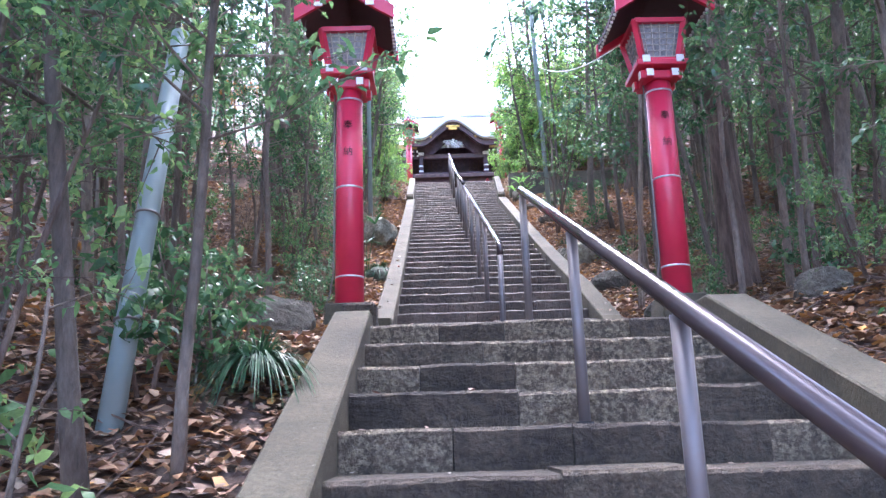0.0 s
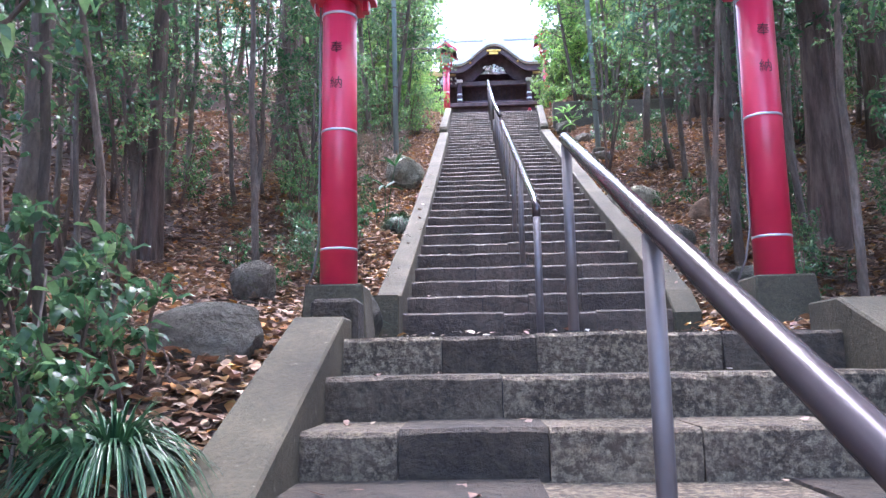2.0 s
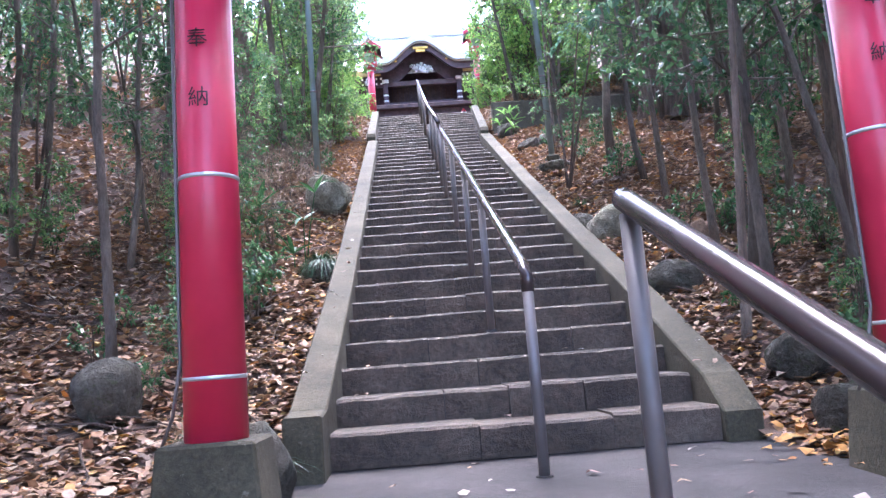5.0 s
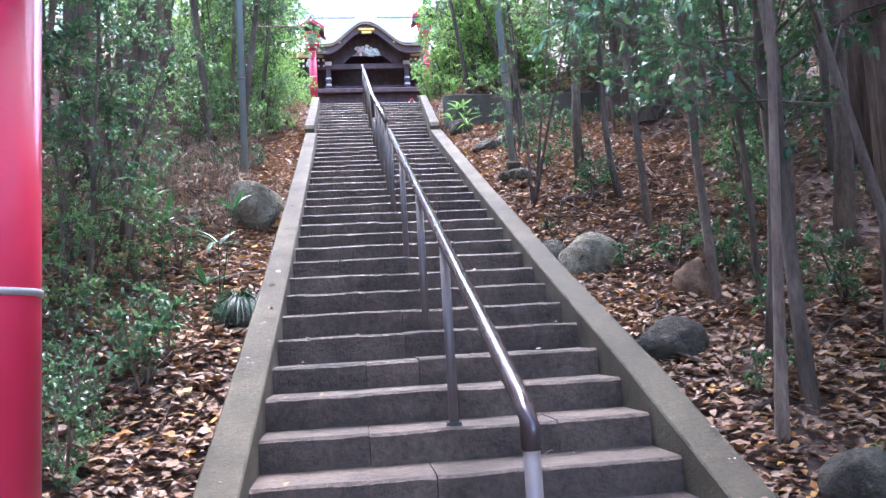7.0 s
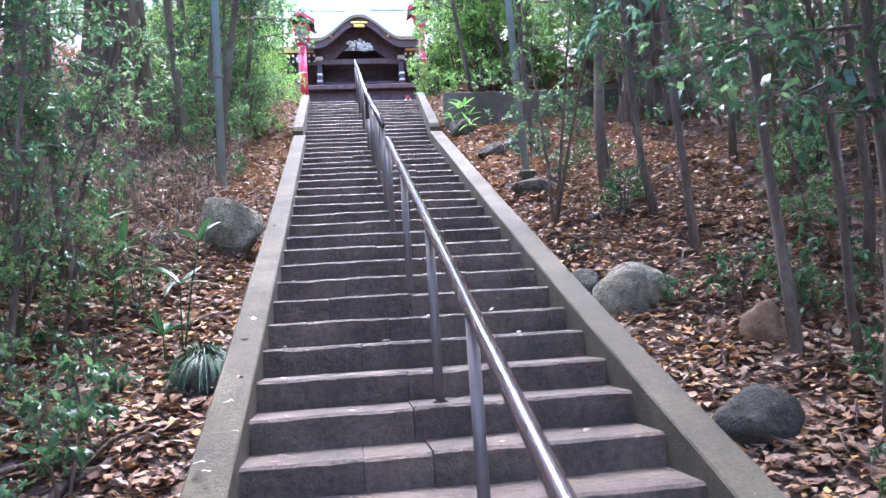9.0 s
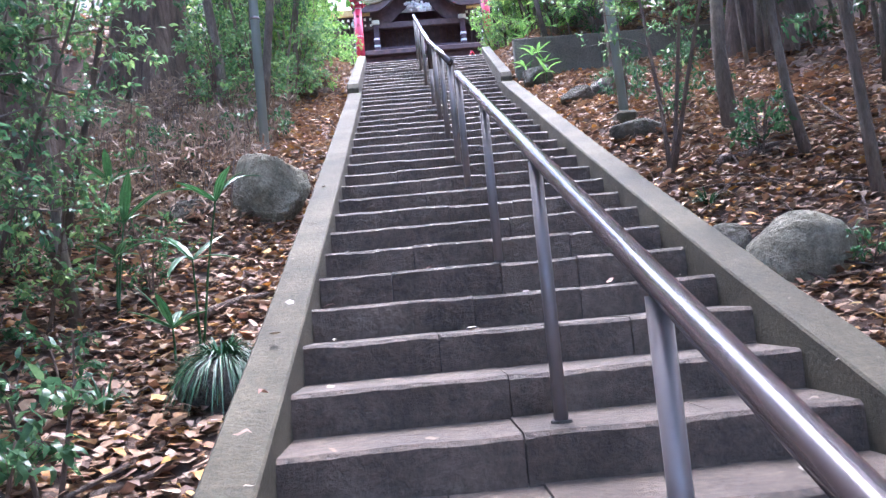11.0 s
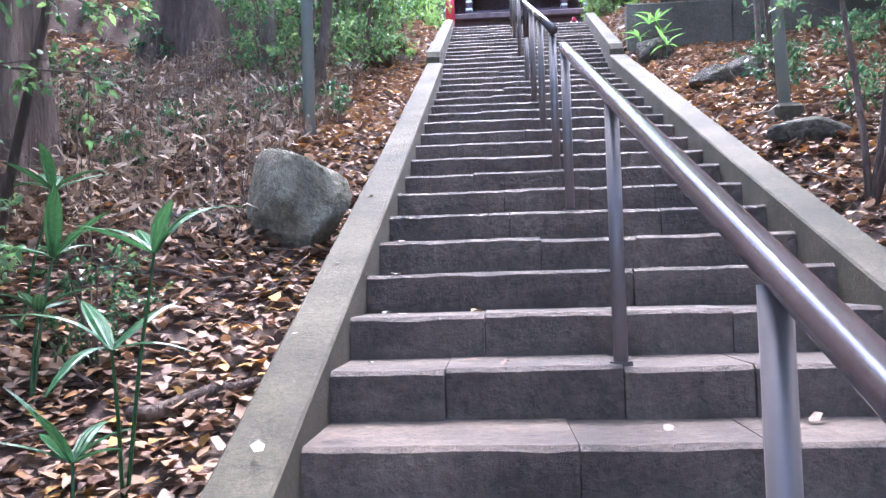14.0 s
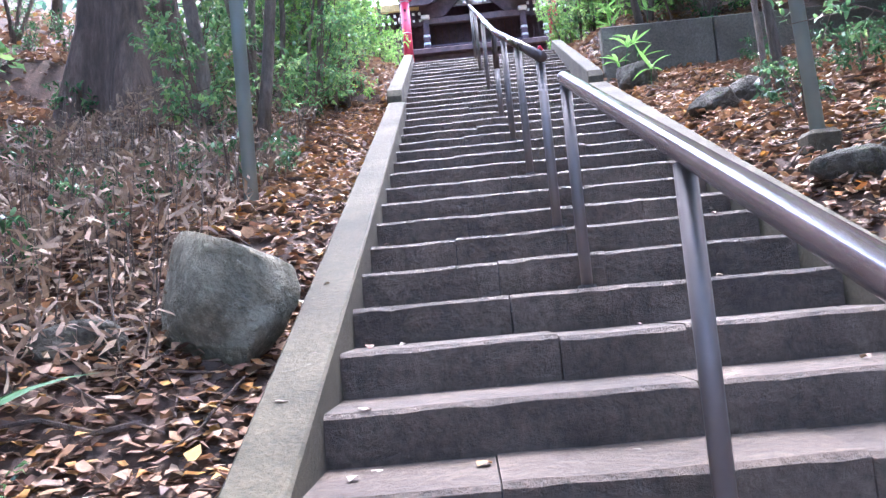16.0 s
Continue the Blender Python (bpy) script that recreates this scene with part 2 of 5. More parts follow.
def bank_z(x, y):
    """The forest floor."""
    s = sum(stair_z(y + k) for k in (-0.5, -0.2, 0.2, 0.5)) / 4
    d = max(XL - 0.2 - x, x - XR - 0.2, 0.0)
    rough = noise.noise(Vector((x * 0.5, y * 0.5, 3.1))) * 0.22 + noise.noise(Vector((x * 1.7, y * 1.7, 8.4))) * 0.07
    fade = min(1.0, d / 0.8)
    shelf = 0.5 * max(0.0, min(1.0, (y - 19.55) / 0.1)) * max(0.0, min(1.0, (24.5 - y) / 3.0))
    hill = 0.42 * max(0.0, y - TOP_Y + 1.0) * max(0.0, min(1.0, (d - 1.8) / 3.0))
    lift = (0.24 * max(0.0, min(1.0, (y - 12.2) / 2.2)) - 0.16 * max(0.0, min(1.0, (y - 17.0) / 2.0))) * min(1.0, d / 0.25)
    z = s - 0.02 + lift + hill + shelf * fade + fade * (0.06 + rough) + 0.05 * d + 0.016 * d * d / (1 + 0.02 * d)
    return z


# ---- the forest floor: one sheet, with a slot where the stairs lie ----
bm = bmesh.new()
xs = [-90, -60, -40, -28, -20, -15] + [-12 + 0.4 * k for k in range(20)] + [-4 + 0.16 * k for k in range(21)] + [-0.50]
xs_r = [1.85, 2.0] + [2.12 + 0.16 * k for k in range(22)] + [5.7 + 0.4 * k for k in range(18)] + [14, 19, 26, 40, 60, 90]
ys = [-90, -60, -40, -25, -16, -12] + [-9 + 0.35 * k for k in range(32)] + [2.2 + 0.16 * k for k in range(115)] + [20.7 + 0.35 * k for k in range(16)] + [27, 28.5, 30, 32, 34, 37, 41, 46, 52, 60, 90, 200]
for group_x in (xs, xs_r):
    cols = [[bm.verts.new((x, y, bank_z(x, y))) for y in ys] for x in group_x]
    for a, b in zip(cols, cols[1:]):
        for k in range(len(ys) - 1):
            bm.faces.new((a[k], b[k], b[k + 1], a[k + 1]))
ground = tagged(link_mesh("ground", bm, M_SOIL, smooth=True), "sloping forest floor of brown soil under leaf litter", "ground", kind="structure")
bm = bmesh.new()
add_box(bm, (0.8, TOP_Y + 2.2, TOP_Z - 0.25), (16, 3.8, 0.5))
add_box(bm, (0.8, TOP_Y + 13.1, 9.15), (16, 18.0, 2.5))
add_box(bm, (0.68, -49.5 + LAND_Y0 - LOW_N * LOW_T, LAND_Z0 - LOW_N * LOW_RISE - 0.28), (2.9, 99, 0.5))
tagged(link_mesh("pavement", bm, M_LANDING), "flat paved forecourt at the ends of the stairs", "pavement", kind="structure")


# ---- stairs ----
def flight(name, label, x_from, x_to, y0, z0, tread, rise, count, mat, seed, cuts, detail, flare=(0.0, 0.0)):
    """A flight of stone blocks: each step a row of blocks with open joints, over a dark core."""
    rng = random.Random(seed)
    root = thing(name, label, "stairs", kind="structure")
    core = bmesh.new()
    spans = [(x_from + flare[0] * k / count, x_to + flare[1] * k / count) for k in range(count)]
    for k, (x0, x1) in enumerate(spans):
        add_box(core, ((x0 + x1) / 2, y0 + k * tread + 0.06 + (tread + 0.24) / 2, z0 + (k + 1) * rise - 0.03 - 0.16), (x1 - x0 - 0.01, tread + 0.24, 0.32))
    part("core", core, M_JOINT, root)
    for k, (x0, x1) in enumerate(spans):
        y, z = y0 + k * tread, z0 + (k + 1) * rise
        n = rng.choice(cuts)
        marks = [x0] + sorted(x0 + (x1 - x0) * (i + rng.uniform(-0.28, 0.28)) / n for i in range(1, n)) + [x1]
        for a, b in zip(marks, marks[1:]):
            bm = bmesh.new()
            dz, dy = rng.uniform(-0.007, 0.007), rng.uniform(-0.014, 0.014)
            w, d, h = b - a - 0.005, tread + 0.05, rise - 0.006
            nx = max(2, int(w / detail)) if detail else 1
            rows = []
            ph = rng.uniform(0, 50)
            for i in range(nx + 1):
                x = a + 0.0025 + w * i / nx
                e = noise.noise(Vector((x * 5, ph, 0))) * 0.010 + noise.noise(Vector((x * 17, ph, 5))) * 0.010
                q = noise.noise(Vector((x * 4, ph, 9))) * 0.006
                wear = 0.006 + abs(noise.noise(Vector((x * 9, ph, 2)))) * 0.014
                end = 0.005 if i in (0, nx) else 0.0
                rows.append([bm.verts.new(p) for p in (
                    (x, y + dy + e + 0.006, z - h - 0.012), (x, y + dy + e * 1.6 + end * 0.5, z - h * 0.5 + dz),
                    (x, y + dy + e + end, z + dz + q - wear - 0.010), (x, y + dy + e + 0.010 + wear + end, z + dz + q - 0.003),
                    (x, y + d * 0.5, z + dz + q * 0.4 - 0.001), (x, y + d, z + dz + 0.003))])
            for p, q2 in zip(rows, rows[1:]):
                for j in range(5):
                    bm.faces.new((p[j], q2[j], q2[j + 1], p[j + 1]))
            for r in (rows[0], rows[-1]):
                bm.faces.new(r)
            bmesh.ops.recalc_face_normals(bm, faces=bm.faces[:])
            part("stone_block", bm, mat, root)
    return root


flight("stairs_lower", "old uneven flight of pitted stone block steps", LOW_L, LOW_R, LAND_Y0 - (LOW_N - 1) * LOW_T, LAND_Z0 - LOW_N * LOW_RISE,
       LOW_T, LOW_RISE, LOW_N, M_OLD, 3, (3, 4, 5), 0.05)
flight("stairs_middle", "long flight of dark worn stone block steps", XL, XR, LAND_Y1, LAND_Z1, TREAD, RISE, MID_N, M_STEP, 5, (2, 3, 3, 4), 0.08)
flight("stairs_upper", "upper flight of dark stone steps", XL - 0.03, XR, BREAK_Y, BREAK_Z, TOP_T, TOP_RISE, TOP_N, M_STEP, 7, (3, 4), 0.2, (-0.05, 0.38))
bm = bmesh.new()
add_prism(bm, [(LAND_Y0 + 0.32, LAND_Z0 - 0.4), (LAND_Y1 + 0.05, LAND_Z1 - 0.4), (LAND_Y1 + 0.05, LAND_Z1 - 0.010), (LAND_Y0 + 0.32, LAND_Z0 + 0.009)], 'x', -0.62, 2.4)
tagged(link_mesh("landing", bm, M_LANDING), "flat grey paved landing strewn with leaves", "landing", kind="structure")


bm = bmesh.new()
for k in range(4):
    add_box(bm, (XL - 0.07 + 0.62 * (k + 0.5), TOP_Y + 0.19, TOP_Z - 0.04), (0.612, 0.38, 0.13), None, 0.012)
tagged(link_mesh("stair_head", bm, M_HEAD), "pale tan stone slabs along the head of the stairs", "paving", kind="structure")


# ---- kerbs beside the stairs ----
def kerb(name, x0, x1, line, down=0.5, flare=0.0):
    """A sloping parapet that follows the points (y, z) of its top; flare moves its far end sideways."""
    bm = bmesh.new()
    poly = [(y, z) for y, z in line] + [(y, z - down) for y, z in line[::-1]]
    add_prism(bm, poly, 'x', x0, x1)
    bmesh.ops.bevel(bm, geom=[e for e in bm.edges if abs(e.verts[0].co.x - e.verts[1].co.x) < 1e-4], offset=0.010, segments=1, affect='EDGES')
    for v in bm.verts:
        v.co.x += flare * (v.co.y - line[0][0]) / (line[-1][0] - line[0][0])
    return tagged(link_mesh(name, bm, M_KERB), "sloping mossy concrete kerb along the stone stairs", "kerb", kind="structure")


LOW_Y = LAND_Y0 - LOW_N * LOW_T
KERB_END = 18.55                # where the kerbs of the long flight stop
above = [(9.4, 0.27), (11.2, 0.24), (14.0, 0.25), (KERB_END, 0.30)]
kerb("kerb_1", LOW_L - 0.225, LOW_L + 0.002, [(LOW_Y, stair_z(LOW_Y) + 0.09), (LAND_Y0 + 0.02, LAND_Z0 + 0.09), (LAND_Y0 + 0.22, LAND_Z0 + 0.09)], 0.9)
kerb("kerb_2", LOW_R - 0.002, LOW_R + 0.26, [(LOW_Y, stair_z(LOW_Y) + 0.12), (LAND_Y0 + 0.02, LAND_Z0 + 0.13), (LAND_Y0 + 0.32, LAND_Z0 + 0.13)], 0.9)
kerb("kerb_3", XL - 0.19, XL + 0.002, [(LAND_Y1 - 0.28, LAND_Z1 + 0.29), (LAND_Y1 - 0.06, LAND_Z1 + 0.31)] + [(y, stair_z(y) + u) for y, u in above], 0.8)
kerb("kerb_4", XR - 0.002, XR + 0.20, [(LAND_Y1 - 0.05, LAND_Z1 + 0.14), (LAND_Y1 + 0.2, LAND_Z1 + 0.33)] + [(y, stair_z(y) + u) for y, u in above], 0.8)
for name, x0, x1, flare in (("kerb_5", XL - 0.20, XL - 0.032, -0.05), ("kerb_6", XR + 0.002, XR + 0.17, 0.38)):
    kerb(name, x0, x1, [(KERB_END + 0.004, 7.28), (KERB_END + 0.05, 7.36), (TOP_Y, TOP_Z + 0.27), (TOP_Y + 0.4, TOP_Z + 0.27)], 0.9, flare)


# ---- handrails ----
def handrail(rail, posts, label, rail_r=0.030, post_r=0.026, x=RAIL_X):
    """A steel rail through the points, standing on posts (y, foot, top)."""
    root = thing("handrail", label, "handrail", (x, rail[0][0], rail[0][1] - 0.9), "handrails on the stairs")
    off = Vector(root.location)
    bm = bmesh.new()
    add_tube(bm, [Vector((x, y, z)) - off for y, z in rail], rail_r, 16)
    part("rail", bm, M_STEEL, root, "shiny worn steel rail", True)
    for y, foot, top in posts:
        p = part("post", tube_mesh([Vector((x, y, foot - 0.03)) - off, Vector((x, y, top)) - off], post_r, 12), M_POST, root, "", True)
        part("foot_collar", tube_mesh([Vector((x, y, foot - 0.02)) - off, Vector((x, y, foot + 0.012)) - off], [post_r + 0.022, post_r + 0.012], 12), M_JOINT, p)
    return root


def mid_step(n):
    return LAND_Y1 + (n - 1) * TREAD + 0.07, LAND_Z1 + n * RISE


low_z = lambda y: 3.10 + (y - 5.69) * 0.432
handrail([(5.72, low_z(5.72)), (5.67, low_z(5.67)), (-0.6, low_z(-0.6))],
         [(y, f, low_z(y) - 0.03) for y, f in ((5.68, 2.15), (3.96, LAND_Z0 - 4 * LOW_RISE), (2.54, LAND_Z0 - 7 * LOW_RISE), (1.05, LAND_Z0 - 11 * LOW_RISE))],
         "grey steel handrail on posts up the lower stairs", x=0.69)
mid = [(7.30, 2.21)] + [mid_step(n) for n in (4, 7, 11, 15)]
mid[2] = (mid[2][0] + 0.08, mid[2][1])
z_at = lambda y: 3.132 + (y - 7.30) * 0.4225
handrail([(7.30, z_at(7.30) - 0.10), (7.302, z_at(7.30) - 0.03), (7.335, z_at(7.30) + 0.01), (7.40, z_at(7.40)), (mid[-1][0] + 0.03, z_at(mid[-1][0] + 0.03))], [(y, z, z_at(y) - 0.03) for y, z in mid], "grey steel handrail on posts up the long stairs")
up = [mid_step(n) for n in (17, 20, 23, 26)]
z_up = lambda y: z_at(y) + 0.045
handrail([(up[0][0] - 0.08, z_up(up[0][0] - 0.08)), (up[-1][0] - 0.08, z_up(up[-1][0] - 0.08))], [(y, z, z_up(y) - 0.03) for y, z in up[:3]], "grey steel handrail on posts up the high stairs")
tp = [up[3]] + [(BREAK_Y + TOP_T * (n - 1) + 0.12, BREAK_Z + n * TOP_RISE) for n in (5, 10, 14)]
zt = lambda y: BREAK_Z + 1.06 + (y - BREAK_Y) * TOP_SLOPE
handrail([(tp[0][0], zt(tp[0][0]) - 0.40), (tp[0][0], zt(tp[0][0]) - 0.07), (tp[0][0] + 0.06, zt(tp[0][0] + 0.06)), (TOP_Y, zt(TOP_Y))], [(y, z, zt(y) - (0.38 if y < BREAK_Y else 0.03)) for y, z in tp], "grey steel handrail on posts up the last stairs")


# ---- red lanterns ----
def written(body, size, r, z, root):
    """A character brushed on a round post, facing down the stairs."""
    curve = bpy.data.curves.new("character", 'FONT')
    curve.body, curve.size, curve.align_x, curve.align_y, curve.resolution_u = body, size, 'CENTER', 'CENTER', 4
    ob = bpy.data.objects.new("character", curve)
    me = ob.to_mesh()
    verts = [(r * math.sin(v.co.x / r), -r * math.cos(v.co.x / r), z + v.co.y) for v in me.vertices]
    faces = [tuple(p.vertices) for p in me.polygons]
    ob.to_mesh_clear()
    bpy.data.objects.remove(ob)
    out = bpy.data.meshes.new("character")
    out.from_pydata(verts, [], faces)
    out.materials.append(M_INK)
    part_ob = new("character", out)
    part_ob.parent = root
    part_ob["label"] = "dark brushed character"


def lantern(place, height, label):
    """A vermilion post lantern: plinth, round post, bracket blocks, lattice box and gabled roof."""
    root = thing("lantern_post", label, "lantern", place, "red post lanterns")
    r = 0.115
    part("post", tube_mesh([(0, 0, -0.02), (0, 0, height)], [r * 1.03, r * 0.97], 24), M_RED, root, "", True)
    for z in (0.235, 1.0, 1.79):
        b = part("band", tube_mesh([(0, 0, z - 0.008), (0, 0, z + 0.008)], r * 1.035, 24), M_BAND, root, "thin bright metal band", True)
    for body, zc in (("\u5949", 1.54), ("\u7d0d", 1.30)):
        written(body, 0.085, r * 1.02 + 0.003, zc, root)
    keep = set(root.children)
    z = 0.0
    bm = bmesh.new()
    for s in (-1, 1):
        add_box(bm, (s * 0.15, 0, z + 0.02), (0.10, 0.50, 0.11), None, 0.01)
        add_box(bm, (0, s * 0.15, z + 0.022), (0.50, 0.10, 0.106), None, 0.01)
    part("bracket", bm, M_RED, root)
    for s in (-1, 1):
        for q in (-1, 1):
            part("bracket_end", box_mesh((s * 0.15, q * 0.254, z + 0.02), (0.085, 0.01, 0.09), None, 0.002), M_WHITE, root, "white painted bracket end")
            part("bracket_end", box_mesh((s * 0.254, q * 0.15, z + 0.02), (0.01, 0.085, 0.09), None, 0.002), M_WHITE, root, "white painted bracket end")
    z += 0.12
    part("platform", box_mesh((0, 0, z + 0.01), (0.62, 0.62, 0.07)), M_RED, root)
    for s in (-1, 1):
        for q in (-1, 1):
            part("platform_end", box_mesh((s * 0.20, q * 0.316, z + 0.045), (0.09, 0.02, 0.09), None, 0.002), M_WHITE, root, "white painted beam end")
    z += 0.05
    b0, b1, h = 0.21, 0.30, 0.50
    bm = bmesh.new()
    for s in (-1, 1):
        for q in (-1, 1):
            add_tube(bm, [(s * b0, q * b0, z), (s * b1, q * b1, z + h)], 0.045, 4)
    for zz, b in ((z + 0.02, b0), (z + h, b1)):
        for s in (-1, 1):
            add_box(bm, (0, s * b, zz), (2 * b, 0.06, 0.06))
            add_box(bm, (s * b, 0, zz), (0.06, 2 * b, 0.06))
    part("box_frame", bm, M_RED, root)
    for k in range(4):
        turn = Matrix.Rotation(k * math.pi / 2, 4, 'Z')
        bm = bmesh.new()
        q = [bm.verts.new(turn @ Vector(v)) for v in ((-b0, -b0 + 0.03, z + 0.03), (b0, -b0 + 0.03, z + 0.03), (b1, -b1 + 0.03, z + h - 0.02), (-b1, -b1 + 0.03, z + h - 0.02))]
        bm.faces.new(q)
        q2 = [bm.verts.new(v.co - turn @ Vector((0, -0.012, 0))) for v in q]
        bm.faces.new(q2[::-1])
        pane = part("paper_pane", bm, M_PAPER, root, "dim greyish lantern pane")
        lat = bmesh.new()
        for i in range(-2, 3):
            f = i / 3.0
            add_tube(lat, [turn @ Vector((f * b0, -b0 + 0.012, z + 0.03)), turn @ Vector((f * b1, -b1 + 0.012, z + h - 0.02))], 0.009, 4)
        for i in range(1, 7):
            f = i / 7.0
            b = b0 + (b1 - b0) * f
            add_tube(lat, [turn @ Vector((-b + 0.03, -b + 0.008, z + h * f)), turn @ Vector((b - 0.03, -b + 0.008, z + h * f))], 0.009, 4)
        part("lattice", lat, M_WOODPALE, pane, "pale wooden lattice")
    z += h
    # roof with its ridge along y, slightly curved slopes
    half, depth, rise = 0.56, 0.56, 0.40
    prof = [(k / 6, (k / 6) ** 0.85) for k in range(7)]
    for s in (-1, 1):
        bm = bmesh.new()
        add_prism(bm, [(s * half * u, z + 0.08 + rise * (1 - v)) for u, v in prof] + [(s * half * u, z + 0.125 + rise * (1 - v)) for u, v in prof[::-1]], 'y', -depth, depth)
        slope = part("roof_slope", bm, M_EAVE, root, "dark roof slope with ribbed edge")
        for k in range(13):
            y = -depth + 0.04 + k * (2 * depth - 0.08) / 12
            bm = bmesh.new()
            add_tube(bm, [(s * half * u, y, z + 0.14 + rise * (1 - v)) for u, v in prof[::2]], 0.016, 5)
            part("roof_rib", bm, M_ROOF, slope)
            part("rafter_end", box_mesh((s * (half - 0.02), y, z + 0.06), (0.03, 0.028, 0.028), None, 0.0), M_WHITE, slope, "white painted rafter end")
        for q in (-1, 1):
            bm = bmesh.new()
            add_prism(bm, [(s * (half + 0.02) * u, z - 0.02 + rise * (1 - v)) for u, v in prof] + [(s * (half + 0.02) * u, z + 0.15 + rise * (1 - v)) for u, v in prof[::-1]], 'y', q * depth - 0.02, q * depth + 0.03)
            part("bargeboard", bm, M_RED, root)
            part("purlin_end", box_mesh((s * 0.30, q * (depth + 0.035), z + 0.17), (0.10, 0.02, 0.05), None, 0.0), M_WHITE, root, "white painted purlin end")
    part("ridge", box_mesh((0, 0, z + rise + 0.15), (0.10, 2 * depth + 0.10, 0.10)), M_ROOF, root)
    for q in (-1, 1):
        part("ridge_end", box_mesh((0, q * (depth + 0.04), z + rise + 0.02), (0.07, 0.02, 0.05), None, 0.0), M_WHITE, root, "white painted ridge end")
    seen = set()
    for ob in root.children_recursive:
        if ob not in keep and ob.data.name not in seen:
            seen.add(ob.data.name)
            ob.data.transform(Matrix.Translation((0, 0, height)) @ Matrix.Scale(0.72, 4))
    part("conduit", tube_mesh([(-r - 0.10, 0.02, -0.02), (-r - 0.05, 0.01, 0.10), (-r - 0.014, 0, 0.30), (-r - 0.012, 0, height)], 0.007, 8), M_POST, root, "thin grey cable conduit", True)
    return root


M_INK = weathered("dark_ink", (0.03, 0.012, 0.015), (0.05, 0.02, 0.022), (0.09, 0.03, 0.035), 20, 60, 0.7, 0.1)
M_PAPER = weathered("lantern_pane", (0.20, 0.20, 0.22), (0.30, 0.30, 0.31), (0.40, 0.40, 0.40), 6, 30, 0.5, 0.1)
M_WOODPALE = weathered("pale_lattice_wood", (0.34, 0.31, 0.27), (0.46, 0.43, 0.38), (0.55, 0.52, 0.47), 5, 40, 0.8, 0.2)
M_ROOF = painted("dark_roof_metal", (0.10, 0.075, 0.085), (0.2, 0.15, 0.15), 0.62, 0.5, 8)


def plinth(place, label):
    x, y, z = place
    bm = bmesh.new()
    b, t, h = 0.235, 0.175, 0.40
    lo = [bm.verts.new((s * b, q * b, -0.25)) for s, q in ((-1, -1), (1, -1), (1, 1), (-1, 1))]
    hi = [bm.verts.new((s * t, q * t, h)) for s, q in ((-1, -1), (1, -1), (1, 1), (-1, 1))]
    bm.faces.new(lo[::-1]), bm.faces.new(hi)
    for i in range(4):
        bm.faces.new((lo[i], lo[(i + 1) % 4], hi[(i + 1) % 4], hi[i]))
    bmesh.ops.bevel(bm, geom=bm.edges[:], offset=0.012, segments=1, affect='EDGES')
    ob = tagged(link_mesh("plinth", bm, M_KERB), label, "plinth", "lantern plinths")
    ob.location = place


PL, PR = (-0.63, 6.80), (2.06, 6.80)
TERRACE_Z = 10.40             # the terrace of the hall, above the stair head
plinth((*PL, 2.12), "tapered concrete plinth under a red lantern post")
plinth((*PR, 2.12), "tapered concrete plinth under a red lantern post")
lantern((*PL, 2.515), 1.90, "tall vermilion wooden post lantern with gabled roof")
first = bpy.data.objects["lantern_post"]
for px, py, pz, tilt in ((*PR, 2.53, 0.4), (-0.72, 28.5, TERRACE_Z + 0.40, 0.0), (2.84, 28.5, TERRACE_Z + 0.75, 0.0)):
    copy_thing(first, pose(px, py, pz, 0, tilt, 0))
for px, up_z in ((-0.72, 0.0), (2.84, 0.36)):
    plinth((px, 28.5, TERRACE_Z + up_z), "tapered concrete plinth at the stair head")


# ---- retaining walls by the stair break ----
for name, x0, x1 in (("retaining_wall_1", XR + 0.38, 9.0),):
    root = thing(name, "low grey concrete retaining wall across the slope", "wall", kind="structure")
    n = max(1, int((x1 - x0) / 1.3))
    for k in range(n):
        a, b = x0 + (x1 - x0) * k / n, x0 + (x1 - x0) * (k + 1) / n
        part("wall_panel", box_mesh(((a + b) / 2, 19.56, 7.45), (b - a - 0.012, 0.16, 1.42), None, 0.015), M_WALL, root)


# ---- grey poles ----
def grey_pole(foot, top, r, label, footing=True):
    root = thing("utility_pole", label, "pole", foot, "grey poles on the slope")
    d = Vector(top) - Vector(foot)
    part("shaft", tube_mesh([(0, 0, -0.05), d * 0.5, d], [r, r * 0.96, r * 0.9], 14), M_GREYPOLE, root, "", True)
    for f in (0.22, 0.47, 0.72):
        part("band", tube_mesh([d * f, d * (f + 0.004)], r * 1.12, 14), M_POST, root, "", True)
    if footing:
        part("footing", box_mesh((0, 0, 0.02), (r * 4.6, r * 4.6, 0.22), None, 0.03), M_KERB, root, "small mossy concrete footing")


grey_pole((-1.10, 14.8, bank_z(-1.10, 14.8)), (-1.15, 14.8, 11.4), 0.044, "pale grey-green steel pole among the shrubs", False)
grey_pole((2.33, 14.8, bank_z(2.33, 14.8)), (2.17, 14.8, 11.6), 0.044, "pale grey-green steel pole on a footing")
grey_pole((-1.24, 3.69, bank_z(-1.24, 3.69)), (-1.22, 4.2, 3.51), 0.052, "leaning pale grey pole half hidden by leaves", False)


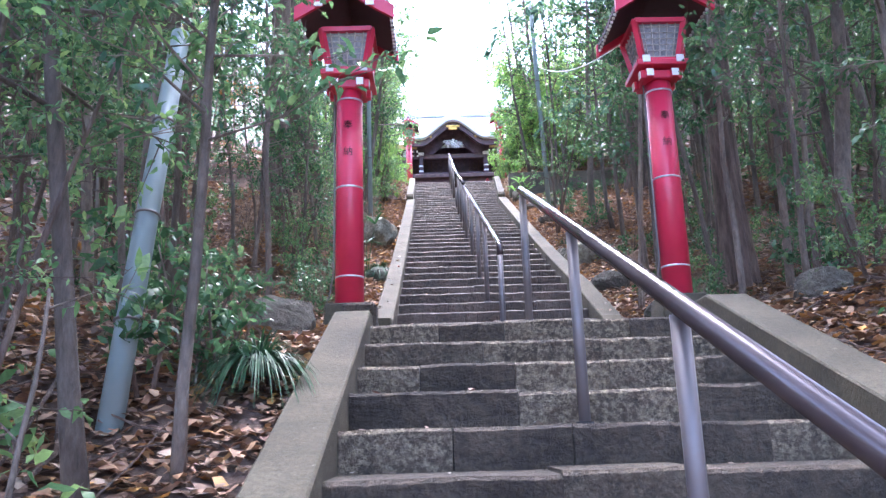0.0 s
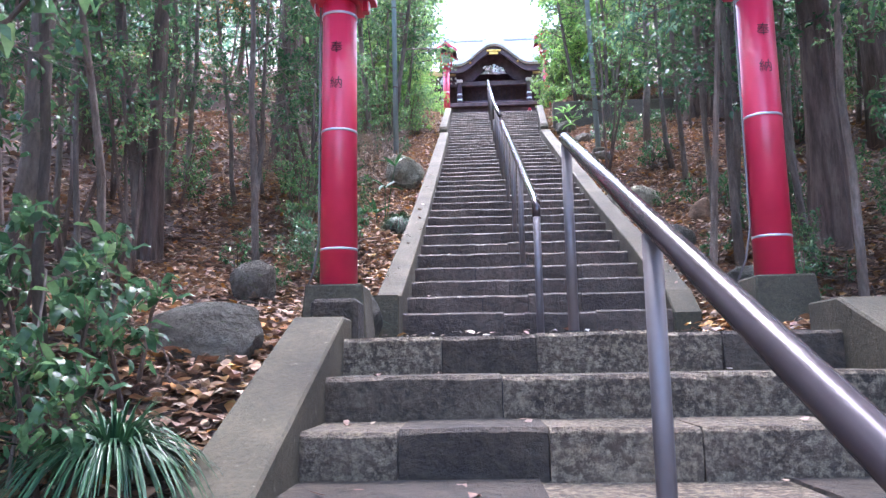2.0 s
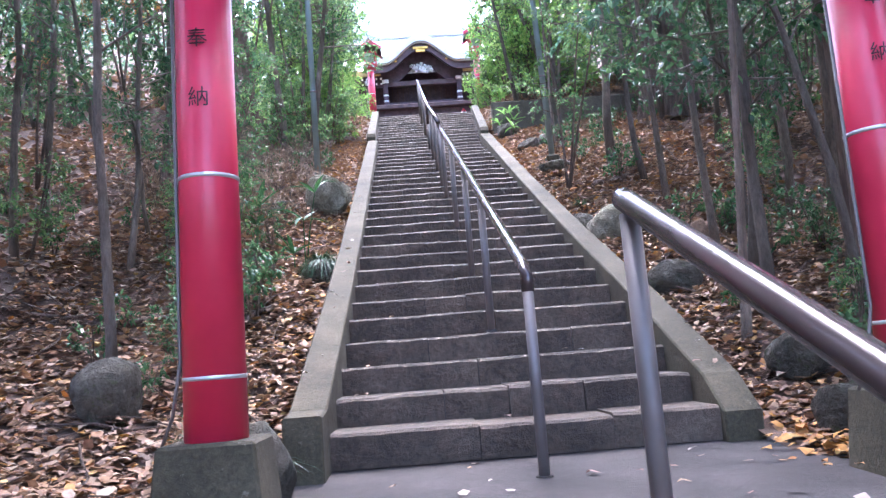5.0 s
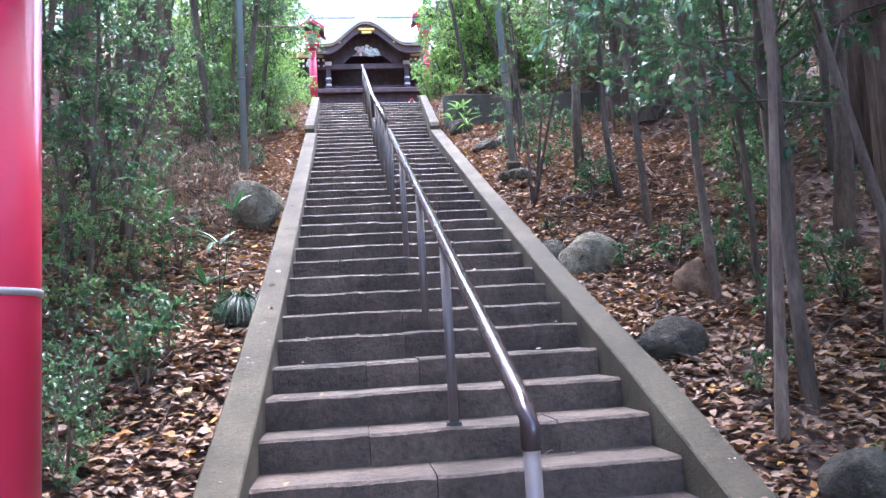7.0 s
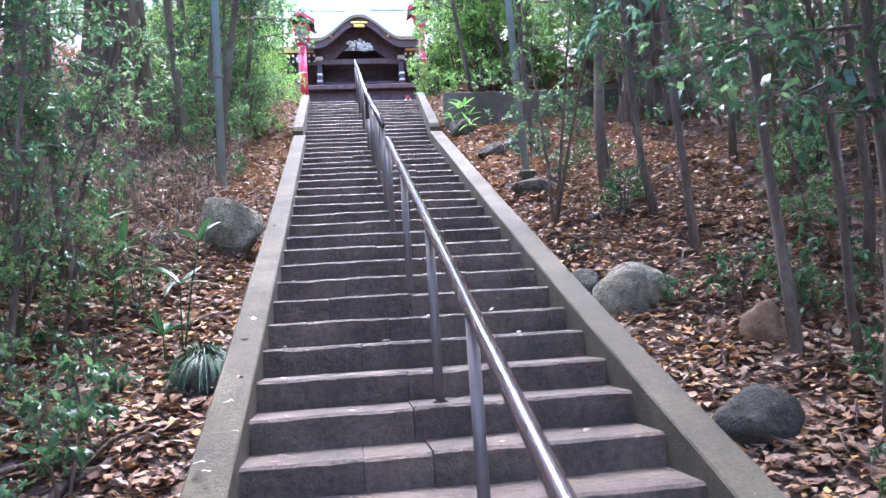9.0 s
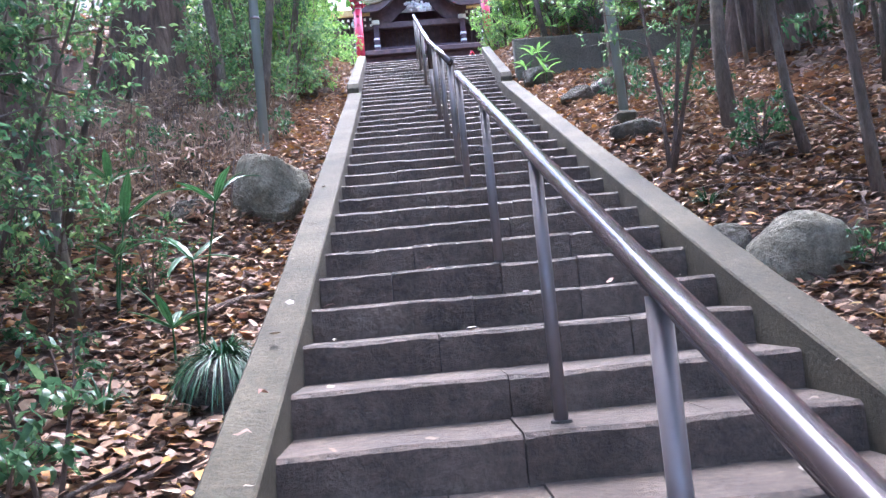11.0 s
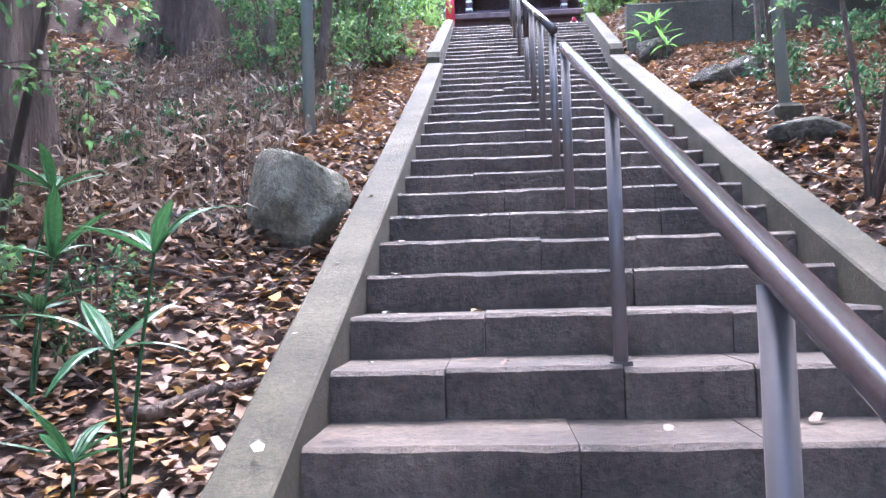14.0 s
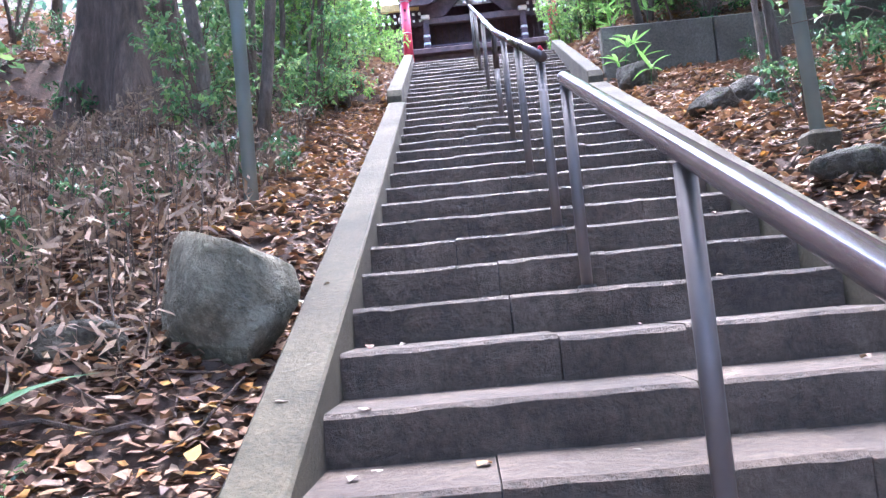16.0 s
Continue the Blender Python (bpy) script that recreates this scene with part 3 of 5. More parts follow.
# ---- rocks ----
def rock(place, size, seed, mat=None, label="rounded grey mossy boulder on the leaf litter", turn=0.0, edgy=0.5, sink=0.2, block=0.0):
    bm = bmesh.new()
    bmesh.ops.create_icosphere(bm, subdivisions=4, radius=1)
    rg = random.Random(seed)
    cuts = [(Vector((rg.gauss(0, 1), rg.gauss(0, 1), rg.gauss(0, 0.8))).normalized(), rg.uniform(0.72, 0.95) - 0.2 * edgy) for _ in range(6 + int(10 * edgy))]
    for v in bm.verts:
        p = v.co.copy()
        q = p * (1 + 0.12 * noise.noise(p * 1.1 + Vector((seed * 7.3, 0, 0))))
        q *= 1 + block * (1 / (p.x ** 4 + p.y ** 4 + p.z ** 4) ** 0.25 - 1)
        for nrm, dist in cuts:
            over = q.dot(nrm) - dist
            if over > 0:
                q -= nrm * over * 0.85
        q *= 1 + 0.05 * noise.noise(p * 3.5 + Vector((0, seed * 3.1, 0))) + 0.025 * noise.noise(p * 10 + Vector((0, 0, seed)))
        v.co = Vector((q.x * size[0] / 1.75, q.y * size[1] / 1.75, q.z * size[2] / 1.75))
    ob = tagged(link_mesh("rock", bm, mat or M_ROCK, smooth=True), label, "rock", "rocks beside the stairs")
    ob.matrix_world = pose(place[0], place[1], place[2] + size[2] * (0.5 - sink), 0, 0, turn)


def on_bank(x, y):
    return (x, y, bank_z(x, y))


rock(on_bank(2.32, 11.75), (0.56, 0.5, 0.48), 1, M_ROCKPALE, sink=0.42, label="large pale grey-green boulder on the leaf litter")
rock(on_bank(2.05, 12.1), (0.26, 0.28, 0.28), 2, sink=0.4)
rock(on_bank(2.83, 10.9), (0.21, 0.32, 0.42), 3, M_BROWNROCK, "leaning brown slab of rock in the litter", 30, 0.7, 0.4)
rock(on_bank(2.24, 10.05), (0.5, 0.45, 0.34), 4, sink=0.36, label="flat grey rock half sunk in leaves")
rock(on_bank(2.28, 18.75), (0.5, 0.42, 0.42), 5, label="mossy boulder against the retaining wall")
rock(on_bank(2.30, 16.4), (0.42, 0.3, 0.24), 6, label="dark stone half sunk beside the kerb")
rock(on_bank(2.62, 16.6), (0.38, 0.3, 0.26), 7, label="dark stone half sunk beside the kerb")
rock(on_bank(-0.81, 13.3), (0.52, 0.46, 0.60), 8, M_ROCKPALE, label="large rough squarish lichened rock beside the kerb", turn=8, edgy=0.55, sink=0.24, block=0.8)
rock(on_bank(-0.72, 10.98), (0.26, 0.3, 0.3), 21, label="dark mossy rock under a grass tuft", sink=0.3)
rock(on_bank(-1.40, 13.2), (0.45, 0.3, 0.16), 9, sink=0.42, label="flat grey rock half sunk in leaves")
rock(on_bank(-1.60, 8.3), (0.40, 0.36, 0.38), 10)
rock(on_bank(-0.92, 5.21), (0.68, 0.5, 0.36), 11, label="broad mossy rock beside the lower kerb", turn=15, edgy=1.0, sink=0.46)
rock(on_bank(-0.55, 7.15), (0.34, 0.4, 0.42), 12, label="dark rock beside the lantern plinth", edgy=0.8)
rock(on_bank(2.52, 5.35), (0.42, 0.35, 0.28), 13, label="mossy greenish rock behind the lower kerb", edgy=0.8, sink=0.4)
rock(on_bank(2.42, 9.95 - 1.6), (0.4, 0.35, 0.3), 15, label="small stone at the edge of the stairs")
rock(on_bank(2.20, 7.55), (0.36, 0.30, 0.34), 16, label="rough stone at the foot of the kerb", edgy=0.9)
rock(on_bank(2.52, 7.8), (0.36, 0.34, 0.32), 17, label="rough stone at the foot of the kerb", edgy=0.9)
rock(on_bank(2.30, 14.3), (0.5, 0.25, 0.18), 19, label="flat stone half sunk in leaves")
bm = box_mesh((0, 0, 0.05), (0.23, 0.22, 0.26), None, 0.02)
cap = tagged(link_mesh("stone_block", bm, M_OLD), "rough brown stone block set on the kerb end", "stone block")
cap.location = (LOW_L - 0.10, LAND_Y0 + 0.42, LAND_Z0 + 0.02)

# ---- the shrine at the top ----
SX, SY = 1.05, 31.0
M_DARKWOOD = weathered("dark_brown_wood", (0.055, 0.032, 0.040), (0.10, 0.060, 0.073), (0.15, 0.095, 0.11), 6, 40, 0.7, 0.3)
M_BROWNBOARD = weathered("brown_gable_board", (0.06, 0.03, 0.028), (0.10, 0.052, 0.045), (0.15, 0.085, 0.07), 6, 40, 0.6, 0.3)
M_GOLD, _n, _l, _b = material("gilded_metal", 0.35, 0.8)
_f = noise_node(_n, _l, 14, 5)
_l.new(ramp(_n, _l, _f.outputs[0], [(0.3, (0.45, 0.24, 0.04)), (0.7, (0.85, 0.55, 0.14))]).outputs[0], _b.inputs["Base Color"])
M_COPPER = weathered("pale_roof_sheet", (0.55, 0.55, 0.54), (0.66, 0.66, 0.65), (0.75, 0.75, 0.73), 0.8, 20, 0.45, 0.15)
M_OCHRE = weathered("ochre_plaster", (0.45, 0.30, 0.10), (0.60, 0.42, 0.16), (0.70, 0.52, 0.24), 2, 30, 0.8, 0.2)
M_TAN = weathered("tan_stone", (0.30, 0.25, 0.17), (0.42, 0.36, 0.26), (0.52, 0.46, 0.35), 2, 30, 0.85, 0.3)
shrine = thing("shrine_hall", "dark wooden shrine hall with curved gabled porch and pale roof", "shrine", (SX, SY, 10.40))
B = 12.10 - 10.40
part("stone_platform", box_mesh((0, 3.4, B / 2 - 0.1), (11, 8.0, B - 0.25), None, 0.02), M_DARKWOOD, shrine)
part("platform_edge", box_mesh((0, 3.3, B - 0.16), (11.1, 8.2, 0.16), None, 0.02), M_BROWNBOARD, shrine, "dark red-brown boarded edge")
part("back_wall", box_mesh((0, 1.4, B + 0.9), (9.0, 0.2, 1.9), None, 0.01), M_DARKWOOD, shrine, "dark wooden front wall")
for s in (-1, 1):
    door = part("door", box_mesh((s * 0.62, 1.27, B + 0.62), (1.2, 0.06, 1.3), None, 0.01), M_DARKWOOD, shrine)
    for k in range(6):
        part("door_bar", box_mesh((s * 0.62 - 0.5 + 0.2 * k, 1.225, B + 0.85), (0.03, 0.03, 0.75), None, 0.0), M_BROWNBOARD, door)
for x in (-1.98, -1.35, 1.35, 1.98):
    post = part("porch_post", box_mesh((x, 0.1, B + 0.55), (0.17, 0.17, 1.3), None, 0.015), M_DARKWOOD, shrine)
    for zc in (0.12, 0.34, 0.56):
        part("white_collar", box_mesh((x, 0.1, B + zc), (0.19, 0.19, 0.11), None, 0.03), M_WHITE, post, "white painted collar")
    part("bracket_block", box_mesh((x, 0.05, B + 1.08), (0.24, 0.22, 0.12), None, 0.02), M_WHITE, post, "white painted bracket block")
part("tie_beam", box_mesh((0, 0.1, B + 0.98), (2.7, 0.14, 0.20), None, 0.02), M_BROWNBOARD, shrine)
part("tie_beam", box_mesh((0, 0.12, B + 0.28), (2.6, 0.05, 0.05), None, 0.0), M_DARKWOOD, shrine)


def gable(u):
    """The curve of the porch gable, u from -1 to 1."""
    a = abs(u)
    return 0.78 * (0.5 + 0.5 * math.cos(math.pi * min(1, a * 1.55))) ** 0.85 + 0.10 * max(0, a - 0.72) ** 2


N = 36
us = [-1 + 2 * k / N for k in range(N + 1)]
W = 2.02


def band(y0, y1, lo, hi, width=W):
    bm = bmesh.new()
    add_prism(bm, [(width * u, B + gable(u) + lo) for u in us] + [(width * u, B + gable(u) + hi) for u in us[::-1]], 'y', y0, y1)
    return bm


part("gable_roof", band(-0.55, 2.9, 1.60, 1.72), M_COPPER, shrine, "pale curved porch roof")
part("gable_rim", band(-0.62, -0.50, 1.55, 1.80), M_WHITE, shrine, "pale layered roof edge")
part("gable_rim", band(-0.58, -0.46, 1.48, 1.548), M_TAN, shrine, "pale tan layered roof edge")
part("bargeboard", band(-0.50, -0.42, 1.24, 1.475), M_BROWNBOARD, shrine, "dark brown curved gable board")
part("gable_infill", band(0.10, 0.16, 0.9, 1.5, W * 0.92), M_DARKWOOD, shrine)
bm = bmesh.new()
add_box(bm, (0, -0.53, B + 2.08), (0.56, 0.05, 0.10), None, 0.02)
add_box(bm, (0, -0.53, B + 1.97), (0.36, 0.05, 0.12), None, 0.02)
part("gold_ornament", bm, M_GOLD, shrine, "gilded gable ornament")
bm = bmesh.new()
rng = random.Random(4)
for k in range(46):
    a, q = rng.uniform(0, 2 * math.pi), rng.uniform(0, 1) ** 0.5
    bmesh.ops.create_icosphere(bm, subdivisions=1, radius=rng.uniform(0.035, 0.075), matrix=Matrix.Translation((0.46 * q * math.cos(a), rng.uniform(-0.05, 0.0), B + 1.50 + 0.19 * q * math.sin(a))))
part("carved_panel", bm, M_WHITE, shrine, "pale weathered carved panel", True)
for s in (-1, 1):
    part("gold_boss", box_mesh((s * 0.92, -0.53, B + 1.62), (0.08, 0.03, 0.08), None, 0.02), M_GOLD, shrine)
    part("ochre_frieze", box_mesh((s * 2.15, -0.16, B + 1.36), (1.3, 0.08, 0.22), None, 0.01), M_OCHRE, shrine, "ochre frieze under the eaves")
    for k in range(14):
        part("rafter", box_mesh((s * (1.5 + 0.17 * k), 0.35, B + 1.16), (0.07, 0.9, 0.08), None, 0.0), M_DARKWOOD, shrine)
        part("rafter_end", box_mesh((s * (1.5 + 0.17 * k), -0.105, B + 1.16), (0.07, 0.012, 0.08), None, 0.0), M_WHITE, shrine, "white rafter end")
        part("lower_bracket", box_mesh((s * (1.5 + 0.17 * k), -0.06, B + 0.98), (0.06, 0.03, 0.06), None, 0.0), M_WHITE, shrine, "white bracket end")
        part("baluster", box_mesh((s * (1.5 + 0.17 * k), 0.6, B + 0.42), (0.05, 0.05, 0.8), None, 0.0), M_DARKWOOD, shrine)
    # small decorative gable behind the porch
    bm = bmesh.new()
    add_prism(bm, [(s * 0.78, B + 2.45), (s * 0.98, B + 2.38), (s * 2.0, B + 1.78), (s * 1.95, B + 1.70), (s * 0.9, B + 2.22), (s * 0.72, B + 2.30)], 'y', 0.6, 0.72)
    part("ridge_end_board", bm, M_WALL, shrine, "grey weathered ridge board")
bm = bmesh.new()
prof = [(k / 8, k / 8 + 0.16 * math.sin(math.pi * k / 8) * -1) for k in range(9)]
add_prism(bm, [(0.2 + 4.4 * u, B + 1.58 + 3.2 * v) for u, v in prof] + [(0.2 + 4.4 * u, B + 1.42 + 3.2 * v) for u, v in prof[::-1]], 'x', -6.2, 6.2)
roof = part("main_roof", bm, M_COPPER, shrine, "pale sheet-metal main roof")
bm = bmesh.new()
add_prism(bm, [(4.6 + 4.4 * u, B + 4.78 - 3.2 * (1 - prof[8 - k][1])) for k, (u, v) in enumerate(prof)] + [(4.6 + 4.4 * u, B + 4.62 - 3.2 * (1 - prof[8 - k][1])) for k, (u, v) in list(enumerate(prof))[::-1]], 'x', -6.2, 6.2)
part("main_roof", bm, M_COPPER, shrine, "pale sheet-metal main roof")
for k in range(24):
    bm = bmesh.new()
    add_tube(bm, [(-6.0 + 12.0 * k / 23, 0.2 + 4.4 * u, B + 1.60 + 3.2 * v) for u, v in prof], 0.025, 5)
    part("roof_seam", bm, M_COPPER, roof)
part("roof_ridge", box_mesh((0, 4.6, B + 4.95), (12.6, 0.4, 0.45), None, 0.05), M_COPPER, shrine)
part("side_wall", box_mesh((-4.4, 4.6, B + 1.0), (0.2, 4.0, 2.0)), M_DARKWOOD, shrine)
part("side_wall", box_mesh((4.4, 4.6, B + 1.0), (0.2, 4.0, 2.0)), M_DARKWOOD, shrine)
barrier = thing("barrier", "small red and white folding barrier by the stair head", "barrier", (1.86, TOP_Y + 0.25, TOP_Z + 0.025))
for s in (-1, 1):
    part("leg", tube_mesh([(s * 0.15, 0, 0), (0, 0, 0.26)], 0.016, 8), M_RED, barrier)
    part("white_stripe", tube_mesh([(s * 0.092, 0, 0.10), (s * 0.05, 0, 0.173)], 0.0175, 8), M_WHITE, barrier, "white stripe")

# a thin cable from the pole to the lantern
cable = tagged(link_mesh("cable", tube_mesh([(2.36 - 0.40 * u, 15.15 - 8.2 * u, 8.9 - 3.9 * u - 0.9 * u * (1 - u)) for u in [k / 14 for k in range(15)]], 0.008, 6), M_WHITE, smooth=True), "thin pale cable slung to the lantern roof", "cable")

# ---- foliage ----
M_LEAF = leafy("glossy_dark_leaf", [(0.036, 0.081, 0.040), (0.060, 0.132, 0.059), (0.085, 0.167, 0.074), (0.145, 0.230, 0.090)], 0.27, 0.52)
M_LEAF2 = leafy("mid_green_leaf", [(0.059, 0.125, 0.056), (0.105, 0.206, 0.077), (0.151, 0.256, 0.090), (0.263, 0.375, 0.123)], 0.34, 0.58)
# yellow-green leaf, its tones lightened to look sunlit
M_LEAFBRIGHT = leafy("sunlit_yellow_green_leaf", [(0.110, 0.231, 0.059), (0.187, 0.352, 0.083), (0.264, 0.440, 0.095), (0.396, 0.528, 0.143)], 0.45, 0.6)
# green made paler and bluer: the haze of distance is in these tones
M_LEAFFAR = leafy("hazed_canopy_leaf", [(0.046, 0.098, 0.070), (0.078, 0.156, 0.098), (0.117, 0.208, 0.126), (0.234, 0.351, 0.197)], 0.40, 0.6)
M_GRASS = leafy("dark_grass_blade", [(0.012, 0.045, 0.02), (0.03, 0.085, 0.03), (0.05, 0.12, 0.045)], 0.4, 0.2)
M_LITTER = leafy("fallen_leaf", [(0.097, 0.053, 0.034), (0.188, 0.104, 0.061), (0.280, 0.165, 0.086), (0.138, 0.069, 0.044), (0.320, 0.212, 0.127), (0.244, 0.116, 0.056), (0.356, 0.270, 0.187), (0.168, 0.090, 0.062), (0.305, 0.172, 0.081), (0.117, 0.064, 0.044), (0.385, 0.194, 0.045)], 0.6, 0.2)
M_GOLDLEAF = leafy("golden_fallen_leaf", [(0.36, 0.15, 0.03), (0.46, 0.24, 0.05), (0.30, 0.12, 0.035), (0.42, 0.29, 0.09)], 0.7, 0.15)
M_PALELEAF = leafy("pale_fallen_leaf", [(0.28, 0.24, 0.19), (0.22, 0.15, 0.10), (0.20, 0.085, 0.06), (0.36, 0.33, 0.28), (0.30, 0.16, 0.05)], 0.7, 0.1)


def leaf_mesh(name, pos, along, across, length, width, mat, droop=0.25, curl=0.25, simple=False):
    """Many leaves: base points, directions along and across each, as one mesh. Each is a folded blade, or a curled one of four faces."""
    n = len(pos)
    up = np.cross(along, across)
    L, Wd = length[:, None], width[:, None]
    base = pos
    m1 = pos + along * L * 0.45
    tip = pos + along * L - up * L * droop
    lf = m1 + across * Wd * 0.5 + up * Wd * curl
    rt = m1 - across * Wd * 0.5 + up * Wd * curl
    u1, u2 = np.random.RandomState(n).uniform(-0.12, 0.22, (2, n, 1))
    a1, a2 = pos + along * L * 0.28 + up * L * u1, pos + along * L * 0.70 + up * L * u2
    co = np.stack([base, a1 + across * Wd * 0.44, a1 - across * Wd * 0.44, a2 + across * Wd * 0.34, a2 - across * Wd * 0.34, tip], 1).reshape(-1, 3)
    k = np.arange(n)[:, None] * 6
    tri = np.concatenate([k + [0, 2, 1], k + [1, 2, 4], k + [1, 4, 3], k + [3, 4, 5]], 1).reshape(-1)
    me = bpy.data.meshes.new(name)
    if simple:
        co = np.stack([base, lf, tip, rt], 1).reshape(-1, 3)
        k = np.arange(n)[:, None] * 4
        tri = np.concatenate([k + [0, 2, 1], k + [0, 3, 2]], 1).reshape(-1)
    me.vertices.add(len(co))
    me.vertices.foreach_set("co", co.astype(np.float32).ravel())
    me.loops.add(len(tri))
    me.loops.foreach_set("vertex_index", tri.astype(np.int32))
    me.polygons.add(len(tri) // 3)
    me.polygons.foreach_set("loop_start", np.arange(0, len(tri), 3, dtype=np.int32))
    me.update(calc_edges=True)
    me.materials.append(mat)
    return me


def unit(v):
    return v / np.maximum(1e-6, np.linalg.norm(v, axis=1))[:, None]


def tree(name, label, category, seed, height, r, start, spread, limbs, twigs, per_twig, leaf, mat, bark, lean=0.06, rise=0.35, forks=1, droop=0.25):
    """A tapered, slightly crooked stem with limbs, twigs and leaves."""
    rng = np.random.RandomState(seed)
    root = thing(name, label, category)
    wood = bmesh.new()
    fine = wood
    pos, al = [], []
    for f in range(forks):
        ang = rng.uniform(0, 6.28)
        tilt = lean if forks == 1 else rng.uniform(0.12, 0.32)
        n = 9
        pts = []
        off = np.zeros(3)
        for i in range(n):
            u = i / (n - 1)
            off = off + rng.normal(0, 0.018 * height / n * 2.2, 3) * (1, 1, 0)
            pts.append(np.array([math.cos(ang) * tilt * height * u, math.sin(ang) * tilt * height * u, height * u - 0.12]) + off * (u > 0))
        rad = [r * (1.25 if i == 0 else 1.0) * (1 - 0.78 * (i / (n - 1))) + 0.004 for i in range(n)]
        add_tube(wood, pts, rad, 9 if r > 0.05 else 6)
        P = np.array(pts)
        for k in range(limbs // forks):
            u = start + (1 - start) * (k + rng.uniform(0, 1)) / (limbs // forks)
            j = min(n - 2, int(u * (n - 1)))
            q = P[j] + (P[j + 1] - P[j]) * (u * (n - 1) - j)
            a = rng.uniform(0, 6.28)
            ln = spread * (0.55 + 0.6 * rng.rand()) * (1.0 - 0.55 * max(0, u - 0.5))
            d = np.array([math.cos(a), math.sin(a), rise + rng.uniform(-0.25, 0.25)])
            d /= np.linalg.norm(d)
            c1 = q + d * ln * 0.5 + rng.normal(0, 0.05 * ln, 3)
            c2 = q + d * ln + np.array([0, 0, -0.10 * ln]) + rng.normal(0, 0.07 * ln, 3)
            lr = max(0.004, rad[j] * 0.42)
            add_tube(fine, [q, c1, c2], [lr, lr * 0.6, lr * 0.25], 4, False)
            for m in range(twigs):
                v = 0.3 + 0.7 * (m + rng.rand()) / twigs
                b0 = q + (c1 - q) * v * 2 if v < 0.5 else c1 + (c2 - c1) * (v - 0.5) * 2
                td = d * 0.5 + rng.normal(0, 0.55, 3)
                td /= np.linalg.norm(td)
                tl = spread * rng.uniform(0.18, 0.42)
                e = b0 + td * tl
                add_tube(fine, [b0, e], [lr * 0.3 + 0.0012, 0.0012], 3, False)
                w = rng.rand(per_twig) * 0.85 + 0.15
                pp = b0 + (e - b0) * w[:, None] + rng.normal(0, 0.02, (per_twig, 3))
                pos.append(pp)
                al.append(td * 0.6 + rng.normal(0, 0.6, (per_twig, 3)) + np.array([0, 0, -0.12]))
    part("trunk", wood, bark, root, "", True)
    pos, al = np.concatenate(pos), unit(np.concatenate(al))
    nrm = unit(rng.normal(0, 0.55, pos.shape) + np.array([0, 0, 1.0]))
    ac = unit(np.cross(nrm, al))
    ln = leaf * rng.uniform(0.65, 1.3, len(pos))
    me = leaf_mesh("crown", pos, al, ac, ln, ln * rng.uniform(0.36, 0.5, len(pos)), mat, droop, 0.25, leaf > 0.11)
    ob = new("crown", me)
    ob.parent = root
    return root


rngp = random.Random(21)
E_LABEL = "slender evergreen tree with glossy dark leaves on the slope"
S_LABEL = "low evergreen shrub with glossy leaves in the litter"
kinds = [
    tree("evergreen_tree", E_LABEL, "tree", 1, 5.2, 0.040, 0.28, 1.15, 26, 6, 11, 0.085, M_LEAF, M_BARK),
    tree("evergreen_tree", E_LABEL, "tree", 2, 6.4, 0.055, 0.35, 1.35, 28, 6, 12, 0.09, M_LEAF2, M_BARK, 0.09),
    tree("evergreen_tree", "crooked young evergreen with pale bark", "tree", 3, 4.4, 0.030, 0.40, 1.0, 22, 6, 11, 0.08, M_LEAF, M_BARK, 0.14),
    tree("evergreen_tree", "several-stemmed evergreen with dark leaves", "tree", 4, 5.0, 0.034, 0.35, 1.05, 27, 6, 11, 0.085, M_LEAF2, M_BARK2, 0.1, 0.35, 3),
]
shrubs = [
    tree("shrub", S_LABEL, "shrub", 11, 0.95, 0.012, 0.15, 0.46, 16, 4, 7, 0.075, M_LEAF, M_BARK2, 0.05, 0.5, 4),
    tree("shrub", S_LABEL, "shrub", 12, 1.5, 0.014, 0.2, 0.55, 18, 5, 7, 0.085, M_LEAF2, M_BARK2, 0.05, 0.5, 3),
    tree("shrub", "sparse small seedling with pale shining leaves", "shrub", 13, 0.55, 0.007, 0.25, 0.28, 8, 3, 6, 0.07, M_LEAF, M_BARK2, 0.05, 0.5, 2),
]
shrubs.append(tree("shrub", "thin sapling with sparse yellow-green leaves", "shrub", 19, 1.15, 0.009, 0.3, 0.42, 9, 3, 6, 0.075, M_LEAF2, M_BARK, 0.08, 0.5, 2))
bright = tree("bush", "dense yellow-green bush by the stairs, leaves coloured as sunlit", "bush", 14, 2.6, 0.03, 0.08, 0.8, 40, 6, 12, 0.085, M_LEAFBRIGHT, M_BARK, 0.05, 0.5, 4)
tall = [
    tree("tall_tree", "tall forest tree with a broad leafy crown", "tree", 15, 15.0, 0.24, 0.22, 3.4, 46, 9, 14, 0.17, M_LEAFFAR, M_BARK2, 0.03),
    tree("tall_tree", "tall forest tree with a broad leafy crown", "tree", 16, 13.0, 0.17, 0.16, 3.0, 44, 9, 14, 0.16, M_LEAF2, M_BARK, 0.05),
]
bare = tree("bare_sapling", "thin leafless sapling with grey bark", "tree", 17, 3.4, 0.022, 0.45, 0.6, 9, 3, 1, 0.05, M_LEAF2, M_BARK, 0.05, 0.8)
used = set()


def plant(ob, x, y, turn, scale=1.0, dz=0.0, tilt=0.0):
    m = pose(x, y, bank_z(x, y) + dz, tilt, 0, turn) @ Matrix.Scale(scale, 4)
    if ob.name not in used:
        used.add(ob.name)
        ob.matrix_basis = m
        return ob
    return copy_thing(ob, m)


